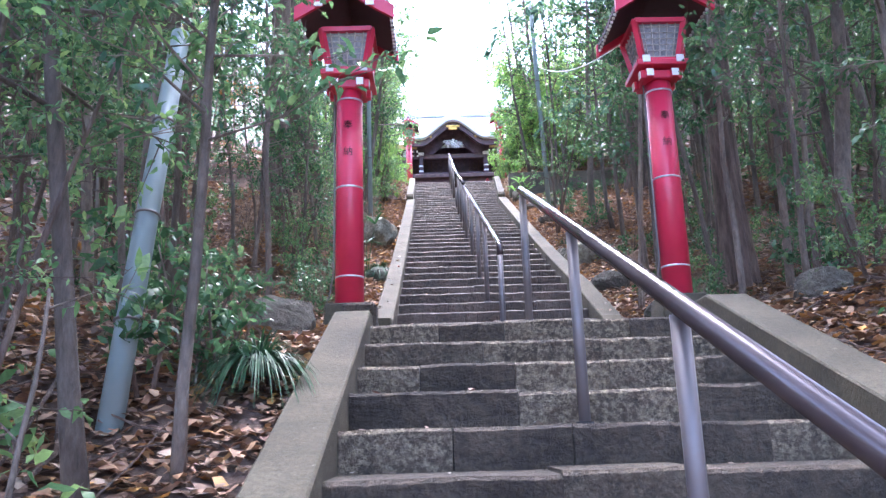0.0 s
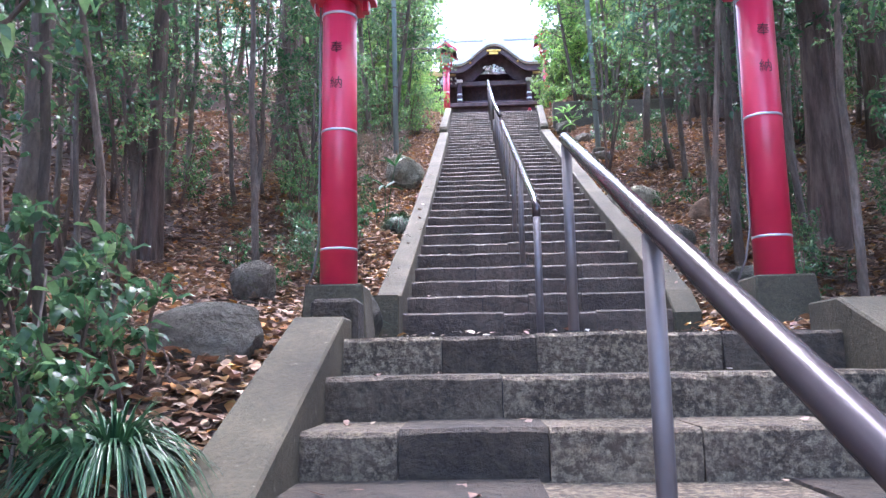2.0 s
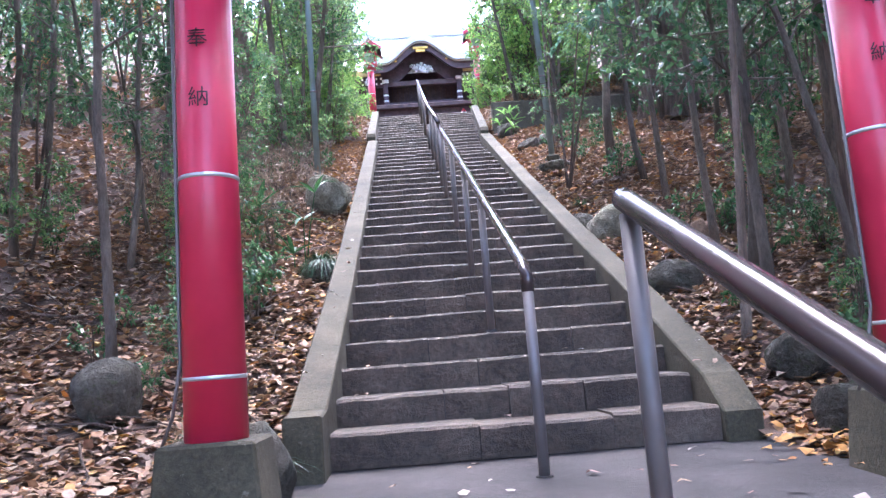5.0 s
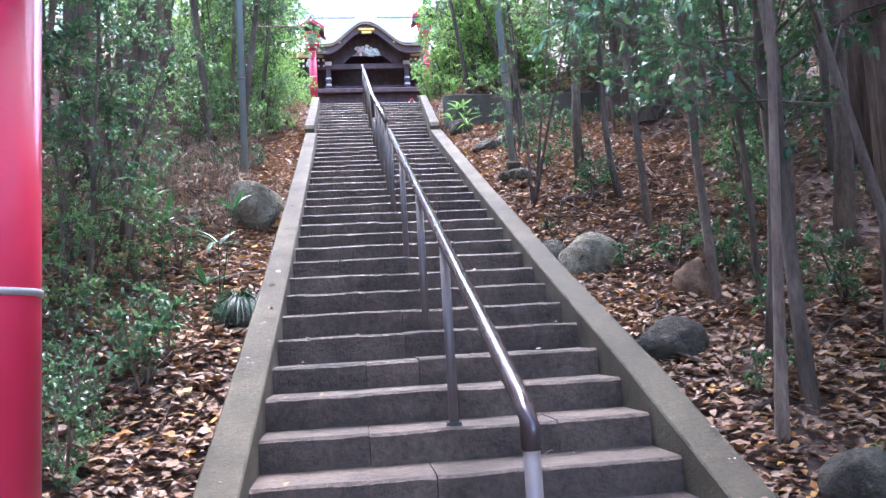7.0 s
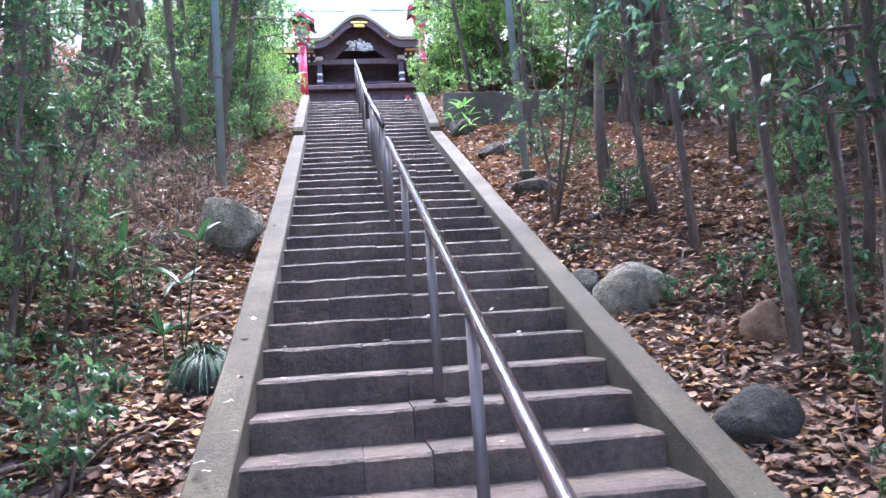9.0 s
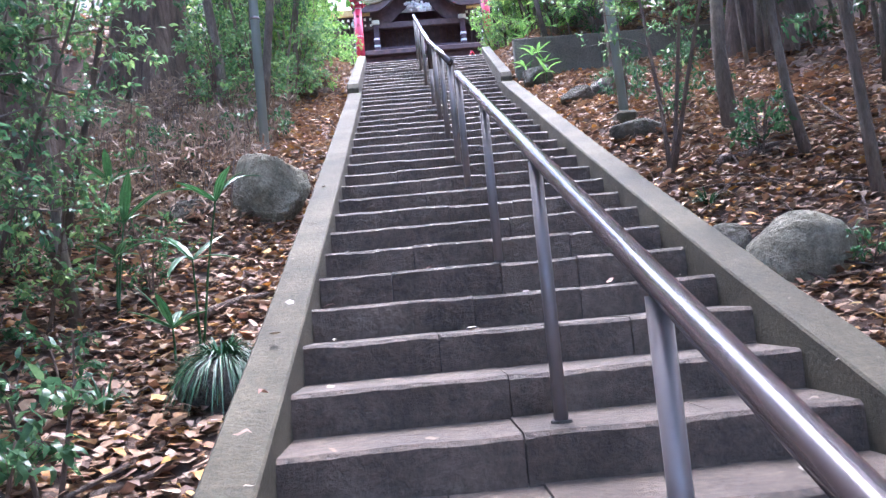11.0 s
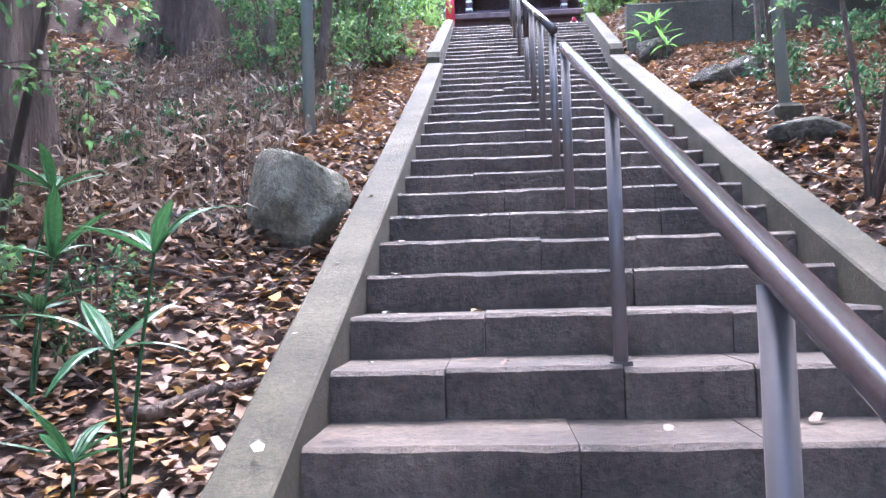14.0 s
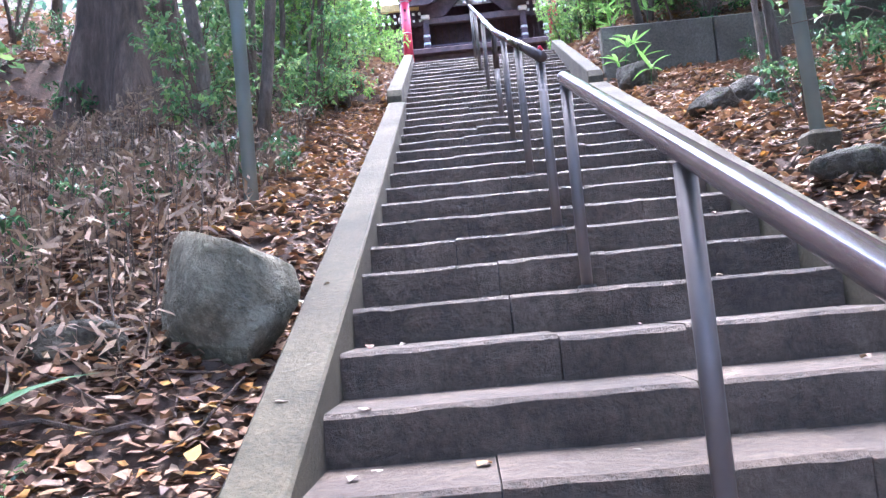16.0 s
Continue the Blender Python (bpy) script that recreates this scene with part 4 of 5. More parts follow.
def in_clearing(x, y):
    """The open litter below the old tree and beside the stairs."""
    return -4.4 < x < -1.9 and 12.6 < y < 17.9 or 2.2 < x < 4.4 and 13.4 < y < 19.7


# single trees that stand out
for k, x, y, turn, sc in (
        (1, -2.95, 9.2, 60, 1.15), (0, 2.75, 9.7, 160, 1.0), (2, 3.15, 10.4, 30, 0.9), (3, -1.95, 12.4, 10, 0.7),
        (3, -3.6, 8.9, 200, 1.0), (3, 2.2, 13.35, 100, 0.8), (1, 2.95, 13.9, 250, 0.95), (0, 3.1, 13, 310, 0.9), (2, -1.41, 4.88, 80, 0.85),
        (1, -1.89, 5.4, 150, 0.9), (0, 2.81, 4.66, 250, 0.9), (3, 3.04, 4.31, 40, 0.85), (2, -1.34, 4.05, 300, 0.7), (2, -1.65, 3.15, 130, 0.75),
        (3, -1.29, 2.61, 220, 0.62), (0, -2.28, 3.78, 10, 0.8), (1, -1.75, 16.2, 70, 0.9), (0, -1.55, 17.6, 190, 0.85),
        (2, -2.7, 11.2, 45, 1.0), (0, 4.1, 11.6, 85, 1.05), (1, 4.5, 9.4, 210, 1.0), (3, 3.9, 7.2, 120, 1.05), (0, 3.27, 6.19, 15, 0.9)):
    plant(kinds[k], x, y, turn, sc)
for k, x, y, turn, sc in ((2, -0.84, 3.33, 100, 0.8), (1, -1.04, 3.06, 15, 0.55), (3, -1.92, 3.96, 80, 0.7), (3, -1.56, 2.34, 300, 0.7), (2, -2.1, 2.88, 10, 0.9), (1, -2.63, 4.66, 190, 0.9), (2, 2.69, 5.89, 60, 0.8), (0, 3.28, 4.05, 100, 0.9)):
    plant(kinds[k], x, y, turn, sc)
for k, x, y, sc in ((3, -0.98, 2.43, 0.92), (3, -1.34, 2.79, 1.1), (3, -1.83, 3.33, 1.1), (3, -1.02, 4.05, 0.69), (0, -1.2, 8.9, 0.6), (0, -1.25, 9.4, 0.7), (2, -1.1, 9.9, 1.0), (0, -1.4, 9.7, 0.75), (0, -1.6, 10.1, 0.8), (0, -1.5, 9.2, 0.7), (1, -1.8, 10.5, 0.6), (0, -1.35, 10.3, 0.6), (2, -1.05, 10.2, 1.0), (2, -1.04, 4.31, 1.1), (2, -1.2, 3.96, 1.2), (2, -0.97, 4.66, 1.0), (2, -1.42, 4.48, 1.3), (2, -1.23, 4.93, 1.1), (2, -1.61, 5.02, 1.2), (2, -0.89, 4.05, 0.9), (1, 2.75, 8.3, 0.7), (0, 3.05, 8.8, 0.9)):
    plant(shrubs[k], x, y, 77 * k + 40 * x, sc)
for k, x, y, sc in ((0, -1.7, 10.8, 0.6), (2, -2.05, 11.4, 0.7), (0, -2.35, 10.7, 0.75), (1, -1.6, 11.75, 0.5), (2, -2.55, 11.9, 0.75), (3, -1.85, 11.1, 0.55)):
    plant(kinds[k], x, y, 91 * k + 60 * x, sc)
for k, x, y, sc in ((1, -1.7, 11.6, 0.9), (0, -2.1, 12.1, 1.0), (1, -2.4, 12.4, 0.9)):
    plant(shrubs[k], x, y, 50 * x, sc)
# the understorey on both sides
count = 0
while count < 74:
    side = rngp.choice((-1, 1))
    d = rngp.uniform(1.3, 8.5)
    y = rngp.uniform(4.5, 25)
    x = XL - d if side < 0 else XR + d
    if d < 2.4 and 9 < y < 15.5:
        continue
    count += 1
    if in_clearing(x, y):
        continue
    plant(rngp.choice(kinds), x, y, rngp.uniform(0, 360), rngp.uniform(0.8, 1.25))
# leaves close beside the upper stairs
for k in range(22):
    side = -1 if k % 2 else 1
    y = 15.5 + 0.45 * k + rngp.uniform(-0.2, 0.2)
    x = (XL - rngp.uniform(0.7, 1.3)) if side < 0 else (XR + rngp.uniform(0.8, 1.5))
    if side > 0 and y < 19.8:
        x += 2.6
    plant(rngp.choice(kinds), x, y, rngp.uniform(0, 360), rngp.uniform(0.62, 0.85))
for x, y, sc in ((-1.45, 20.6, 0.95), (-1.45, 22.2, 1.0), (-1.65, 24.0, 1.05), (-1.9, 25.6, 1.0), (3.0, 20.6, 0.95), (3.0, 22.4, 1.05), (3.2, 24.0, 1.1), (3.6, 25.6, 1.1), (3.7, 21.8, 1.1), (-2.1, 21.4, 1.1)):
    plant(bright, x, y, rngp.uniform(0, 360), sc)
for x, y, sc in ((3.6, 19.9, 1.5), (4.4, 22.5, 1.9), (4.0, 24.6, 1.7), (5.2, 20.5, 1.8), (-2.0, 23.6, 1.7), (-2.6, 20.4, 1.5), (-2.6, 26.2, 1.8), (4.3, 26.8, 1.9), (-3.4, 24.8, 1.9)):
    plant(bright, x, y, rngp.uniform(0, 360), sc)
for x, y, sc in ((-1.15, 19.9, 0.7), (-1.05, 19.3, 0.6), (-1.4, 19.2, 0.8), (2.75, 23.2, 0.7), (2.7, 25.0, 0.6), (-0.85, 24.9, 0.5), (-1.15, 24.4, 0.55), (2.55, 24.7, 0.5)):
    plant(bright, x, y, rngp.uniform(0, 360), sc)
for x, y, sc in ((-1.3, 16.3, 1.3), (-1.65, 15.9, 1.3), (-1.15, 17.2, 1.2), (-1.5, 17.8, 1.5), (-1.1, 18.3, 1.2), (-2.1, 16.7, 1.4), (-1.3, 18.9, 1.4), (-1.9, 18.6, 1.5), (3.2, 20.2, 1.4), (4.2, 20.3, 1.5), (5.0, 20.2, 1.4)):
    plant(shrubs[1], x, y, rngp.uniform(0, 360), sc)
# dense evergreens in the shade beyond the clearing
for k in range(46):
    x, y = XR + rngp.uniform(3.0, 7.5), rngp.uniform(10.5, 21.5)
    if k % 2:
        plant(kinds[rngp.choice((0, 0, 3))], x, y, rngp.uniform(0, 360), rngp.uniform(0.8, 1.25))
    else:
        plant(shrubs[rngp.choice((0, 1, 1))], x, y, rngp.uniform(0, 360), rngp.uniform(1.3, 2.1))
# low shrubs and seedlings
count = 0
while count < 120:
    side = rngp.choice((-1, 1))
    d = 0.45 + rngp.random() ** 1.4 * 6.5
    y = rngp.uniform(1.5, 24)
    if y > 12.2 and d < 1.6 and rngp.random() < 0.8:
        continue
    x = XL - 0.3 - d if side < 0 else XR + 0.3 + d
    if side > 0 and d < 1.4 and 8.4 < y < 12.8 or side < 0 and d < 2.6 and 5.5 < y < 11.5:
        continue
    count += 1
    if in_clearing(x, y):
        continue
    pick = rngp.choice(shrubs[:3]), rngp.uniform(0, 360), rngp.uniform(0.6, 1.15)
    if not (-2.4 < x < 0 and y < 5.6):      # open litter beside the lower stairs
        plant(pick[0], x, y, pick[1], pick[2])
for k in range(70):
    side = rngp.choice((-1, 1))
    d = rngp.uniform(0.35, 3.6)
    x, y = XL - 0.3 - d if side < 0 else XR + 0.3 + d, rngp.uniform(8, 19)
    if x < -0.6 and x > -1.4 and 12.4 < y < 14.2:
        y += 2.2
    plant(shrubs[2], x, y, rngp.uniform(0, 360), rngp.uniform(0.45, 1.0))
for k in range(26):
    side = rngp.choice((-1, 1))
    d = rngp.uniform(0.9, 4.0)
    x, y = XL - d if side < 0 else XR + d, rngp.uniform(6, 19)
    if x < 0 and in_clearing(x, y):
        continue
    plant(bare, x, y, rngp.uniform(0, 360), rngp.uniform(0.7, 1.5))
# tall trees behind
for k in range(16):
    side = -1 if k % 2 else 1
    d = rngp.uniform(7.5, 18)
    y = rngp.uniform(-6, 30)
    x = XL - d if side < 0 else XR + d
    plant(rngp.choice(tall), x, y, rngp.uniform(0, 360), rngp.uniform(0.85, 1.2))


# high crowns added out of view, to shade the lower stairs
shade_canopy = tree("tall_tree", "added tall tree, its unseen high crown shading the stairs", "tree", 18, 15.0, 0.20, 0.52, 4.4, 60, 10, 14, 0.20, M_LEAFFAR, M_BARK2, 0.03, 0.25)
for x, y, turn in ((-4.4, 0.4, 0), (4.9, -0.6, 130), (-4.9, 5.0, 210), (5.2, 4.6, 70), (-5.4, 9.4, 300), (5.8, 9.2, 20), (-5.6, 13.0, 110), (6.0, 12.8, 200), (-6.6, -5.0, 90), (6.8, -5.4, 250)):
    plant(shade_canopy, x, y, turn, 1.0)


# two old trees with broad flared trunks
def old_tree(place, r, height, seed, label, flare=0.75, bark=M_BARK2, tilt=0.0):
    root = thing("old_tree", label, "tree", place)
    bm = bmesh.new()
    rings = []
    for i in range(22):
        u = i / 21
        z = -0.3 + height * u
        rr = r * (1 - 0.45 * u) * (1 + flare * math.exp(-max(0, z) / 0.7))
        ring = []
        for k in range(40):
            a = 2 * math.pi * k / 40
            f = 1 + (0.10 + 0.16 * math.exp(-max(0, z) / 0.8)) * math.sin(5 * a + seed) * math.exp(-u) + 0.07 * noise.noise(Vector((math.cos(a) * 3, math.sin(a) * 3, z * 0.6 + seed))) + 0.03 * noise.noise(Vector((math.cos(a) * 14, math.sin(a) * 14, z * 1.1 + seed)))
            ring.append(bm.verts.new((rr * f * math.cos(a), rr * f * math.sin(a), z)))
        rings.append(ring)
    for a, b in zip(rings, rings[1:]):
        for k in range(40):
            bm.faces.new((a[k], a[(k + 1) % 40], b[(k + 1) % 40], b[k]))
    part("trunk", bm, bark, root, "ridged brown trunk", True)
    root.matrix_basis = pose(*place, 0, tilt, 0)
    crown = bpy.data.objects.new("crown", [c for c in tall[0].children if c.name.startswith("crown")][0].data)
    scene.collection.objects.link(crown)
    crown.parent = root
    crown.location = (0, 0, 1.5)
    if height < 8:
        crown.scale, crown.location = (0.42, 0.42, 0.42), (0, 0, 1.2)


old_tree(on_bank(-3.05, 17.8), 0.40, 13, 1.0, "old broad tree with flared brown trunk on the slope")
old_tree(on_bank(3.62, 9.4), 0.15, 13, 2.6, "tall tree with rough pale brown trunk near the stairs", 0.5)
old_tree(on_bank(2.30, 8.85), 0.026, 6.5, 3.3, "slim straight tree with pale tan bark beside the stairs", 0.3, M_TANBARK, 5.0)
old_tree(on_bank(-2.85, 9.15), 0.075, 12, 7.1, "straight tree with grey-brown trunk in the litter", 0.25)
old_tree(on_bank(5.2, 17.5), 0.36, 13, 4.2, "old broad tree with dark brown trunk on the slope")
old_tree(on_bank(-2.62, 13.45), 0.19, 13, 5.5, "old broad tree with dark trunk in the shade")

# far woods on every side
rngn = np.random.RandomState(5)


def far_woods(n, leaf, spots):
    pos = []
    for (x0, x1, y0, y1, z0, z1), share in spots:
        c = int(n * share)
        clump = np.stack([rngn.uniform(x0, x1, c // 60 + 1), rngn.uniform(y0, y1, c // 60 + 1), rngn.uniform(0, 1, c // 60 + 1)], 1)
        pick = clump[rngn.randint(0, len(clump), c)]
        q = pick + rngn.normal(0, 1, (c, 3)) * (0.75, 0.75, 0.0)
        base = np.interp(q[:, 1], [-10, LAND_Y0, LAND_Y1, BREAK_Y, TOP_Y], [stair_z(-10), LAND_Z0, LAND_Z1, BREAK_Z, TOP_Z])
        q[:, 2] = base + z0 + (z1 - z0) * pick[:, 2] + rngn.normal(0, 0.6, c)
        pos.append(q)
    pos = np.concatenate(pos)
    al = unit(rngn.normal(0, 1, pos.shape) + (0, 0, -0.2))
    ac = unit(np.cross(unit(rngn.normal(0, 0.6, pos.shape) + (0, 0, 1)), al))
    ln = leaf * rngn.uniform(0.6, 1.4, len(pos))
    return leaf_mesh("far_foliage", pos, al, ac, ln, ln * 0.5, M_LEAFFAR, 0.25, 0.25, True)


tagged(new("far_foliage", far_woods(65000, 0.24, [((-22, -8.5, -2, 34, 0.0, 9.5), 0.37), ((10, 23, -2, 34, 0.0, 9.5), 0.37), ((-14, -5, 27, 42, 0, 9), 0.13), ((7.5, 16, 27, 42, 0, 9), 0.13)])),
       "dense far forest foliage behind the trees", "foliage", kind="stuff")

autumn = tree("autumn_tree", "tree with golden autumn leaves deep in the wood", "tree", 41, 8.0, 0.08, 0.2, 1.7, 40, 7, 14, 0.12, M_GOLDLEAF, M_BARK)
autumn.matrix_basis = pose(-6.2, 18.5, bank_z(-6.2, 18.5), 0, 0, 30)


# ---- leaf litter ----
def bank_many(x, y):
    return np.array([bank_z(a, b) for a, b in zip(x, y)])


def litter(name, label, n, x, y, z, size, mat, flat=0.21):
    pos = np.stack([x, y, z], 1)
    a = rngn.uniform(0, 2 * math.pi, n)
    al = unit(np.stack([np.cos(a), np.sin(a), rngn.normal(0.05, flat, n)], 1))
    nrm = unit(rngn.normal(0, flat, (n, 3)) + (0, 0, 1))
    ac = unit(np.cross(nrm, al))
    ln = size * rngn.uniform(0.55, 1.35, n)
    me = leaf_mesh(name, pos, al, ac, ln, ln * rngn.uniform(0.45, 0.75, n), mat, 0.05)
    return tagged(new(name, me), label, "leaves", kind="stuff")


def spread_bank(n, d0, d1, y0, y1, power=1.0):
    side = rngn.choice((-1, 1), n)
    d = d0 + (d1 - d0) * rngn.rand(n) ** power
    x = np.where(side < 0, XL - 0.22 - d, XR + 0.22 + d)
    y = rngn.uniform(y0, y1, n)
    return x, y, bank_many(x, y) + rngn.uniform(0.005, 0.045, n)


for n, d0, d1, y0, y1, size in ((80000, 0.02, 2.4, 1.5, 20, 0.08), (30000, 2.3, 5.0, 2, 22, 0.105), (13000, 4.8, 11.0, 2, 26, 0.17), (9000, 0.1, 2.0, 19.6, 26.4, 0.09)):
    litter("leaf_litter", "thick brown leaf litter on the forest floor", n, *spread_bank(n, d0, d1, y0, y1), size, M_LITTER)
n = 5200
litter("leaf_litter", "scattered golden fallen leaves on the litter", n, *spread_bank(n, 0.02, 2.6, 4, 20, 1.6), 0.075, M_GOLDLEAF)
n = 900
x, y = rngn.normal(2.35, 0.22, n), rngn.normal(7.35, 0.22, n)
litter("leaf_heap", "heap of golden fallen leaves on the landing corner", n, x, y, np.maximum(bank_many(x, y), 2.19) + 0.01 + 0.05 * rngn.rand(n), 0.075, M_GOLDLEAF)
n = 55
x, y = rngn.uniform(-0.4, 2.2, n), rngn.uniform(LAND_Y0 + 0.1, LAND_Y1 - 0.1, n)
litter("landing_leaves", "scattered pale and red leaves on the landing", n, x, y, LAND_Z0 + 0.012 + (y - LAND_Y0) * 0.036, 0.06, M_PALELEAF, 0.12)
# leaves on the steps and kerbs
px, py, pz = [], [], []
for k in range(1, 27):
    for j in range(4):
        px.append(rngp.uniform(XL + 0.05, XR - 0.05) if j else XL + rngp.uniform(0.02, 0.2))
        py.append(LAND_Y1 + (k - 1) * TREAD + rngp.uniform(0.06, TREAD - 0.04))
        pz.append(LAND_Z1 + k * RISE + 0.005)
for k in range(0, 14):
    for j in range(6):
        px.append(rngp.uniform(LOW_L + 0.05, LOW_R - 0.05))
        py.append(LAND_Y0 - k * LOW_T + rngp.uniform(0.06, LOW_T - 0.04))
        pz.append(LAND_Z0 - k * LOW_RISE + 0.005)
for k in range(70):
    y = rngp.uniform(LAND_Y1 + 0.2, 18)
    s = rngp.random() < 0.55
    px.append(XL - rngp.uniform(0.02, 0.19) if s else XR + rngp.uniform(0.02, 0.19))
    py.append(y)
    f = (y - LAND_Y1) / (BREAK_Y - LAND_Y1)
    pz.append(stair_z(y) + ((0.36 - 0.26 * f) if s else (0.27 - 0.17 * f)) + 0.008)
litter("step_leaves", "pale and brown leaves scattered on the steps", len(px), np.array(px), np.array(py), np.array(pz), 0.055, M_PALELEAF, 0.12)

# ---- dead twigs ----
bm = bmesh.new()
for k in range(850):
    side = rngp.choice((-1, 1))
    d = rngp.uniform(0.1, 3.4)
    y = rngp.uniform(3, 19)
    x = XL - 0.3 - d if side < 0 else XR + 0.3 + d
    a, ln = rngp.uniform(0, 6.28), rngp.uniform(0.15, 0.75)
    pts = []
    for i in range(4):
        u = (i / 3 - 0.5) * ln
        xx, yy = x + u * math.cos(a) + rngp.uniform(-0.03, 0.03), y + u * math.sin(a) + rngp.uniform(-0.03, 0.03)
        if XL - 0.24 < xx < XR + 0.24:
            break
        pts.append((xx, yy, bank_z(xx, yy) + 0.035 + rngp.uniform(0, 0.05)))
    if len(pts) == 4:
        r = rngp.uniform(0.003, 0.011)
        add_tube(bm, pts, [r, r, r * 0.8, r * 0.5], 5)
tagged(link_mesh("fallen_twigs", bm, M_BARK2), "dead brown twigs lying in the leaf litter", "twigs", kind="stuff")


M_BLADE = leafy("pleated_leaf", [(0.03, 0.085, 0.032), (0.045, 0.125, 0.04), (0.075, 0.18, 0.055)], 0.35, 0.35)

# ---- grass tufts and broad-leaved plants ----
def blades(name, label, place, n, length, width, mat, upright, category, seed, group="", droop=0.75):
    """A tuft of curved blades, all from one root."""
    rg = random.Random(seed)
    bm = bmesh.new()
    for k in range(n):
        a = rg.uniform(0, 6.28)
        ln, w = length * rg.uniform(0.6, 1.2), width * rg.uniform(0.7, 1.2)
        out = rg.uniform(0.25, 1.0) * (1 - upright)
        d, sidev = Vector((math.cos(a), math.sin(a), 0)), Vector((-math.sin(a), math.cos(a), 0))
        last = None
        for i in range(6):
            u = i / 5
            c = d * (0.02 + ln * out * u) + Vector((0, 0, ln * (u - (droop * out + 0.1) * u * u)))
            ww = w * (0.5 + 1.2 * u - 1.68 * u * u) + 0.0006
            pair = (bm.verts.new(c + sidev * ww), bm.verts.new(c + Vector((0, 0, -ww * 0.35))), bm.verts.new(c - sidev * ww))
            if last:
                bm.faces.new((last[0], last[1], pair[1], pair[0]))
                bm.faces.new((last[1], last[2], pair[2], pair[1]))
            last = pair
    ob = tagged(link_mesh(name, bm, mat), label, category, group)
    ob.location = place
    return ob


for k, (x, y, n, ln) in enumerate(((-0.75, 4.1, 520, 0.34), (-0.68, 11.02, 520, 0.30), (-0.72, 7.5, 80, 0.36), (2.2, 12.7, 50, 0.2), (-1.15, 10.9, 40, 0.25), (-1.0, 7.9, 60, 0.3))):
    blades("grass_tuft", "tuft of dark green drooping grass beside the kerb", Vector(on_bank(x, y)) + Vector((0, 0, 0.1 if n > 500 else 0.0)), n, ln, 0.0055, M_GRASS, 0.0, "grass", 30 + k, "grass tufts", 1.45 if n > 500 else 0.9)


def blade_mesh(length, width, bend, pleats=3):
    """One long pleated leaf, from its base along +z, bending towards +y."""
    bm = bmesh.new()
    last = None
    for i in range(7):
        u = i / 6
        c = Vector((0, length * bend * u * u, length * u * (1 - 0.35 * bend * u)))
        w = width * (0.25 + 2.4 * u - 2.62 * u * u) + 0.001
        row = []
        for j in range(2 * pleats + 1):
            f = j / pleats - 1
            row.append(bm.verts.new(c + Vector((f * w, (0.18 * w if j % 2 else 0.0) + 0.25 * w * abs(f), 0))))
        if last:
            for j in range(2 * pleats):
                bm.faces.new((last[j], last[j + 1], row[j + 1], row[j]))
        last = row
    me = bpy.data.meshes.new("leaf")
    bm.to_mesh(me)
    bm.free()
    return me


LEAF_MESHES = [blade_mesh(0.34, 0.040, 0.25), blade_mesh(0.28, 0.034, 0.5), blade_mesh(0.38, 0.036, 0.7)]
for me in LEAF_MESHES:
    me.materials.append(M_BLADE)
LEAF_MESHES_B = [me.copy() for me in LEAF_MESHES]
for me in LEAF_MESHES_B:
    me.materials[0] = M_LEAFBRIGHT


def stalk_plant(x, y, stalks, meshes, seed, size=1.0, label="tall green plant with long pleated leaves"):
    """Thin stalks, each with a whorl of pleated leaves at its top."""
    rg = random.Random(seed)
    root = thing("broad_leaved_plant", label, "plant", on_bank(x, y), "broad-leaved plants")
    for h in stalks:
        a = rg.uniform(0, 6.28)
        top = Vector((math.cos(a) * h * 0.22, math.sin(a) * h * 0.22, h))
        part("stalk", tube_mesh([(0.3 * top.x * 0.2, 0.3 * top.y * 0.2, -0.03), top * 0.5 + Vector((0, 0, 0.03)), top], [0.007, 0.006, 0.004], 6), M_BLADE, root)
        for k in range(rg.randint(5, 7)):
            ob = new("leaf", rg.choice(meshes))
            ob.parent = root
            ob.matrix_basis = Matrix.Translation(top) @ Matrix.Rotation(a + k * 1.05 + rg.uniform(-0.3, 0.3), 4, 'Z') @ Matrix.Rotation(-rg.uniform(0.25, 1.25), 4, 'X') @ Matrix.Scale(size * rg.uniform(0.8, 1.15), 4)


for k, (x, y, stalks) in enumerate(((-0.9, 11.5, (0.74, 0.46)), (-0.98, 11.35, (0.2,)), (-1.75, 12.3, (0.6,)), (-1.45, 11.9, (0.35, 0.55)))):
    stalk_plant(x, y, stalks, LEAF_MESHES, 70 + k, 0.85)
for k, (x, y, stalks) in enumerate(((2.15, 18.95, (0.35, 0.5)), (2.5, 19.25, (0.45, 0.3)), (2.3, 18.3, (0.25,)), (2.45, 20.3, (0.3, 0.5)), (2.8, 20.0, (0.3,)))):
    stalk_plant(x, y, stalks, LEAF_MESHES_B, 80 + k, 0.75, "bright yellow-green broad-leaved plant beside the kerb")

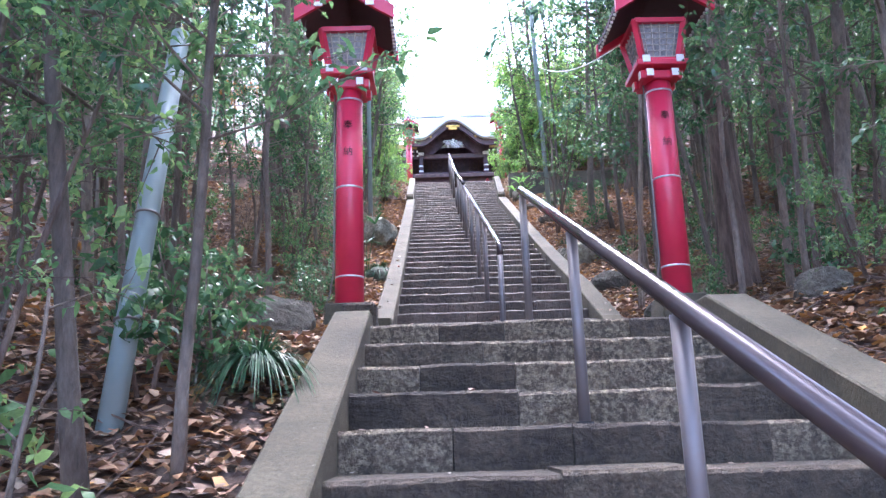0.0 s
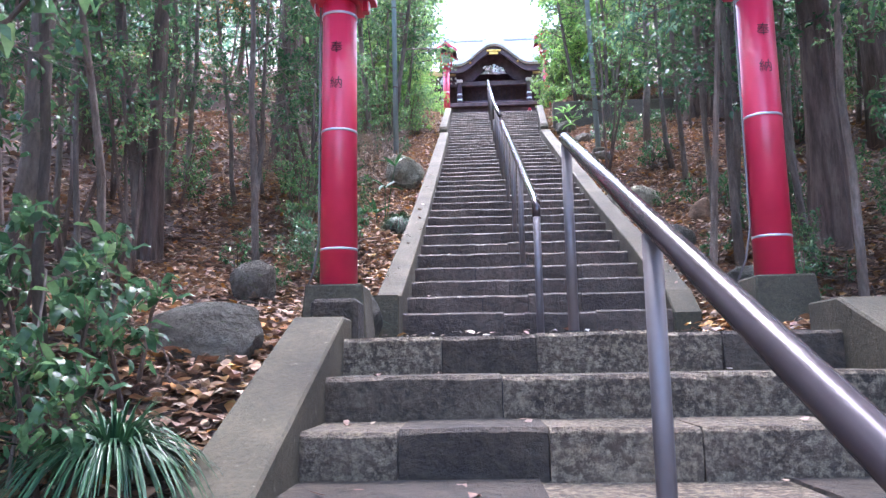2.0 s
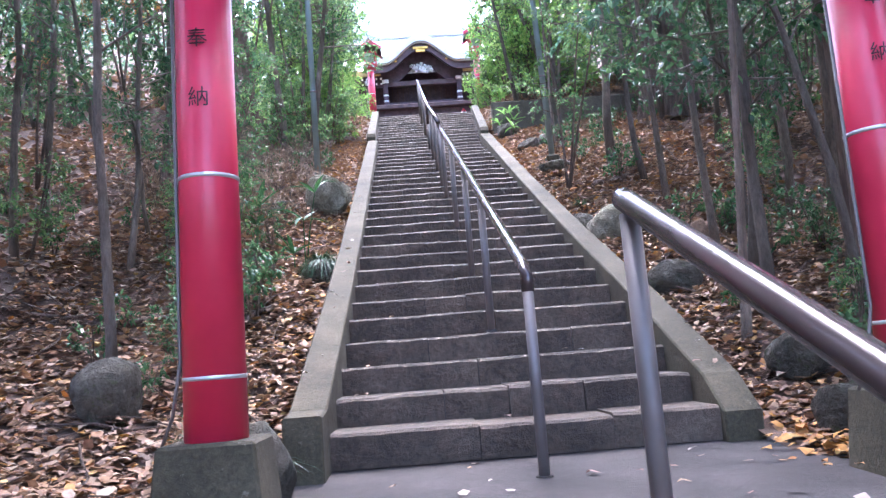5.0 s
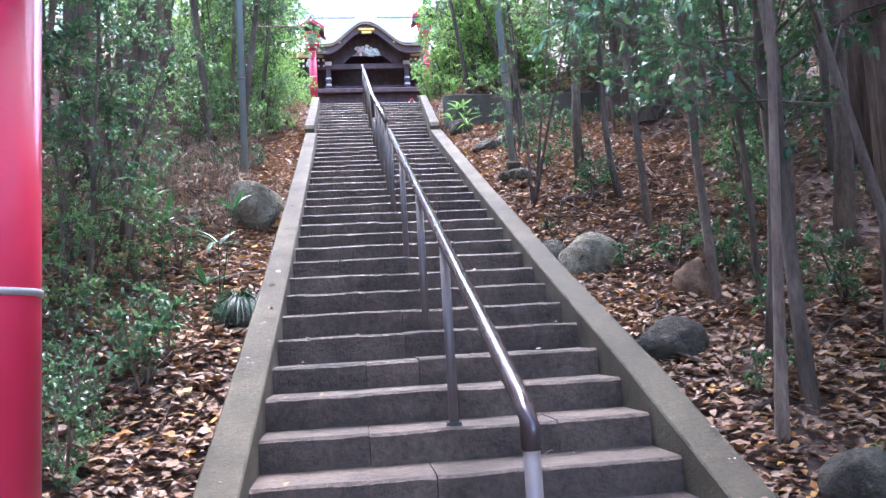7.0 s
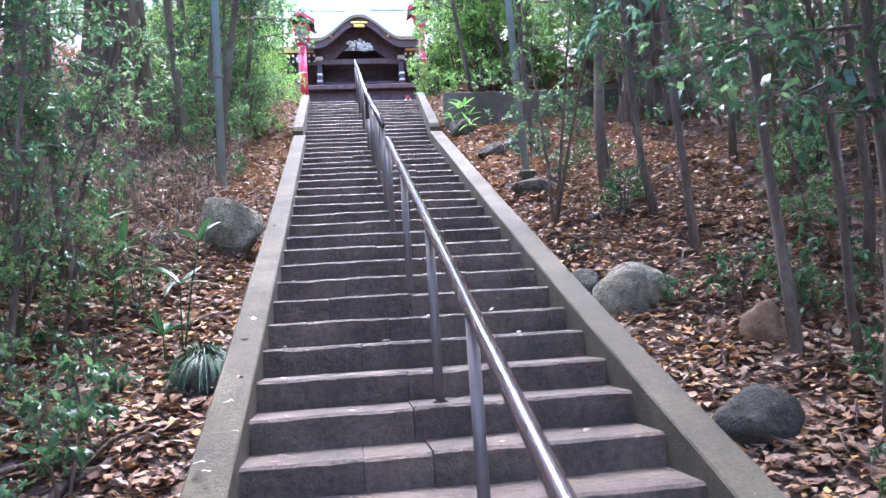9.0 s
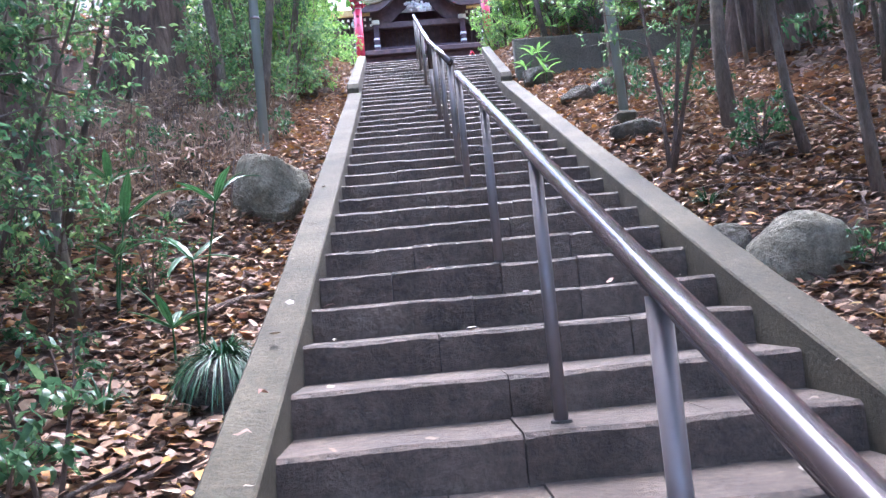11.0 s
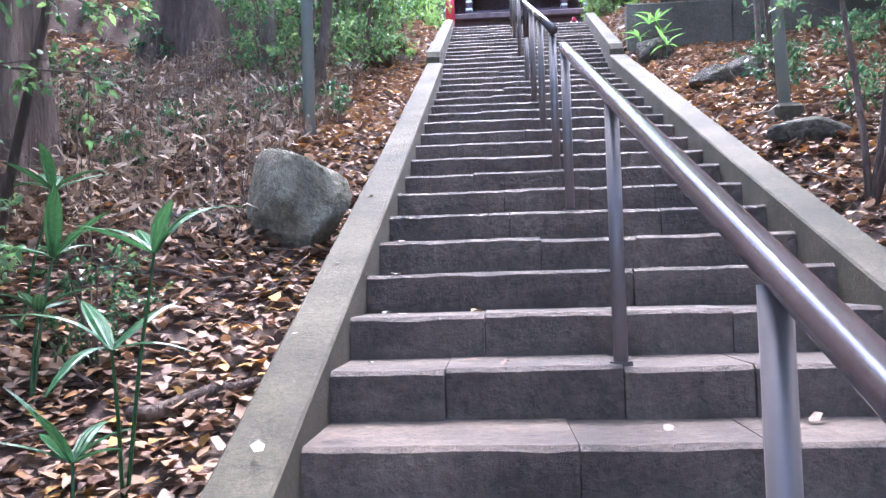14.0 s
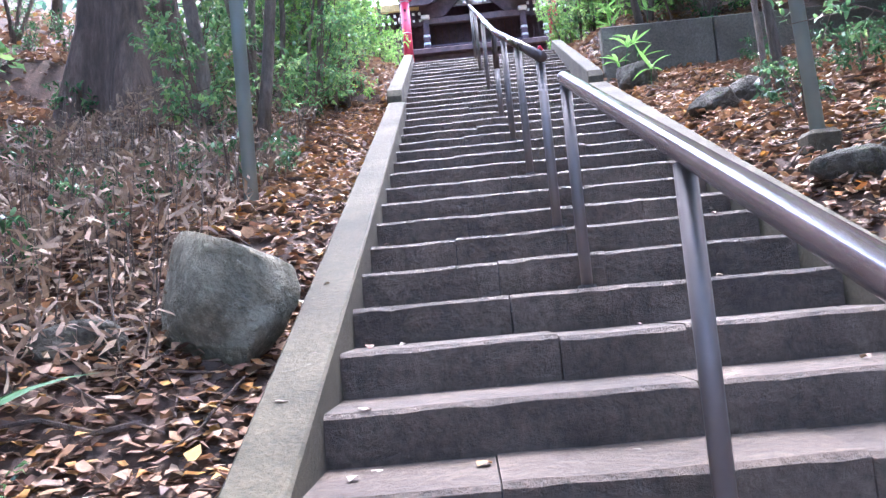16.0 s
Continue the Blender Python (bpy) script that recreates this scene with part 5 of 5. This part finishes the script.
# ---- dry brush on the slope ----
M_DRY = leafy("dry_frond", [(0.14, 0.095, 0.065), (0.23, 0.163, 0.11), (0.32, 0.235, 0.16), (0.17, 0.11, 0.075)], 0.8, 0.15)
n = 6500
x, y = rngn.uniform(-3.3, -1.05, n), rngn.uniform(12.8, 17.0, n)
up_dir = unit(np.stack([rngn.normal(0, 0.6, n), rngn.normal(0, 0.6, n), rngn.uniform(-0.5, 0.9, n)], 1))
side_dir = unit(np.cross(up_dir, rngn.normal(0, 1, (n, 3))))
tall_by = rngn.uniform(0.02, 0.46, n) * (0.4 + 0.6 * np.sin(x * 3.1) ** 2)
size = rngn.uniform(0.05, 0.14, n)
tagged(new("dry_brush", leaf_mesh("dry_brush", np.stack([x, y, bank_many(x, y) + tall_by], 1), up_dir, side_dir, size, size * 0.2, M_DRY, 0.3)), "tangle of dry grey-brown fronds on the slope", "dry plants", kind="stuff")
bm = bmesh.new()
for k in range(420):
    xx, yy = rngp.uniform(-3.3, -1.05), rngp.uniform(12.8, 17.0)
    z = bank_z(xx, yy)
    add_tube(bm, [(xx, yy, z - 0.02), (xx + rngp.uniform(-0.08, 0.08), yy + rngp.uniform(-0.08, 0.08), z + rngp.uniform(0.2, 0.6))], [0.0045, 0.0015], 4)
tagged(link_mesh("dry_stalks", bm, M_BARK), "thin dry stalks standing on the slope", "dry plants", kind="stuff")

# ---- fallen branches ----
for k, (x, y, a, ln, r) in enumerate(((-0.84, 11.95, 0.5, 0.5, 0.028), (-0.95, 10.15, 1.0, 0.9, 0.022), (2.75, 13.2, 0.3, 0.7, 0.03), (2.9, 13.35, 1.2, 0.5, 0.02), (2.6, 9.2, 0.2, 0.6, 0.02), (-1.7, 9.9, 0.4, 1.2, 0.025), (-2.3, 9.6, -0.2, 1.5, 0.02))):
    pts = []
    for i in range(6):
        u = (i / 5 - 0.5) * ln
        xx, yy = x + u * math.cos(a) + 0.03 * math.sin(3 * i + k), y + u * math.sin(a) + 0.03 * math.cos(4 * i + k)
        pts.append((xx, yy, bank_z(xx, yy) + r + 0.02))
    tagged(link_mesh("fallen_branch", tube_mesh(pts, [r, r * 1.05, r * 0.9, r * 0.8, r * 0.65, r * 0.4], 8), M_BARK2, smooth=True), "dead dark branch lying in the leaf litter", "branch", "fallen branches")
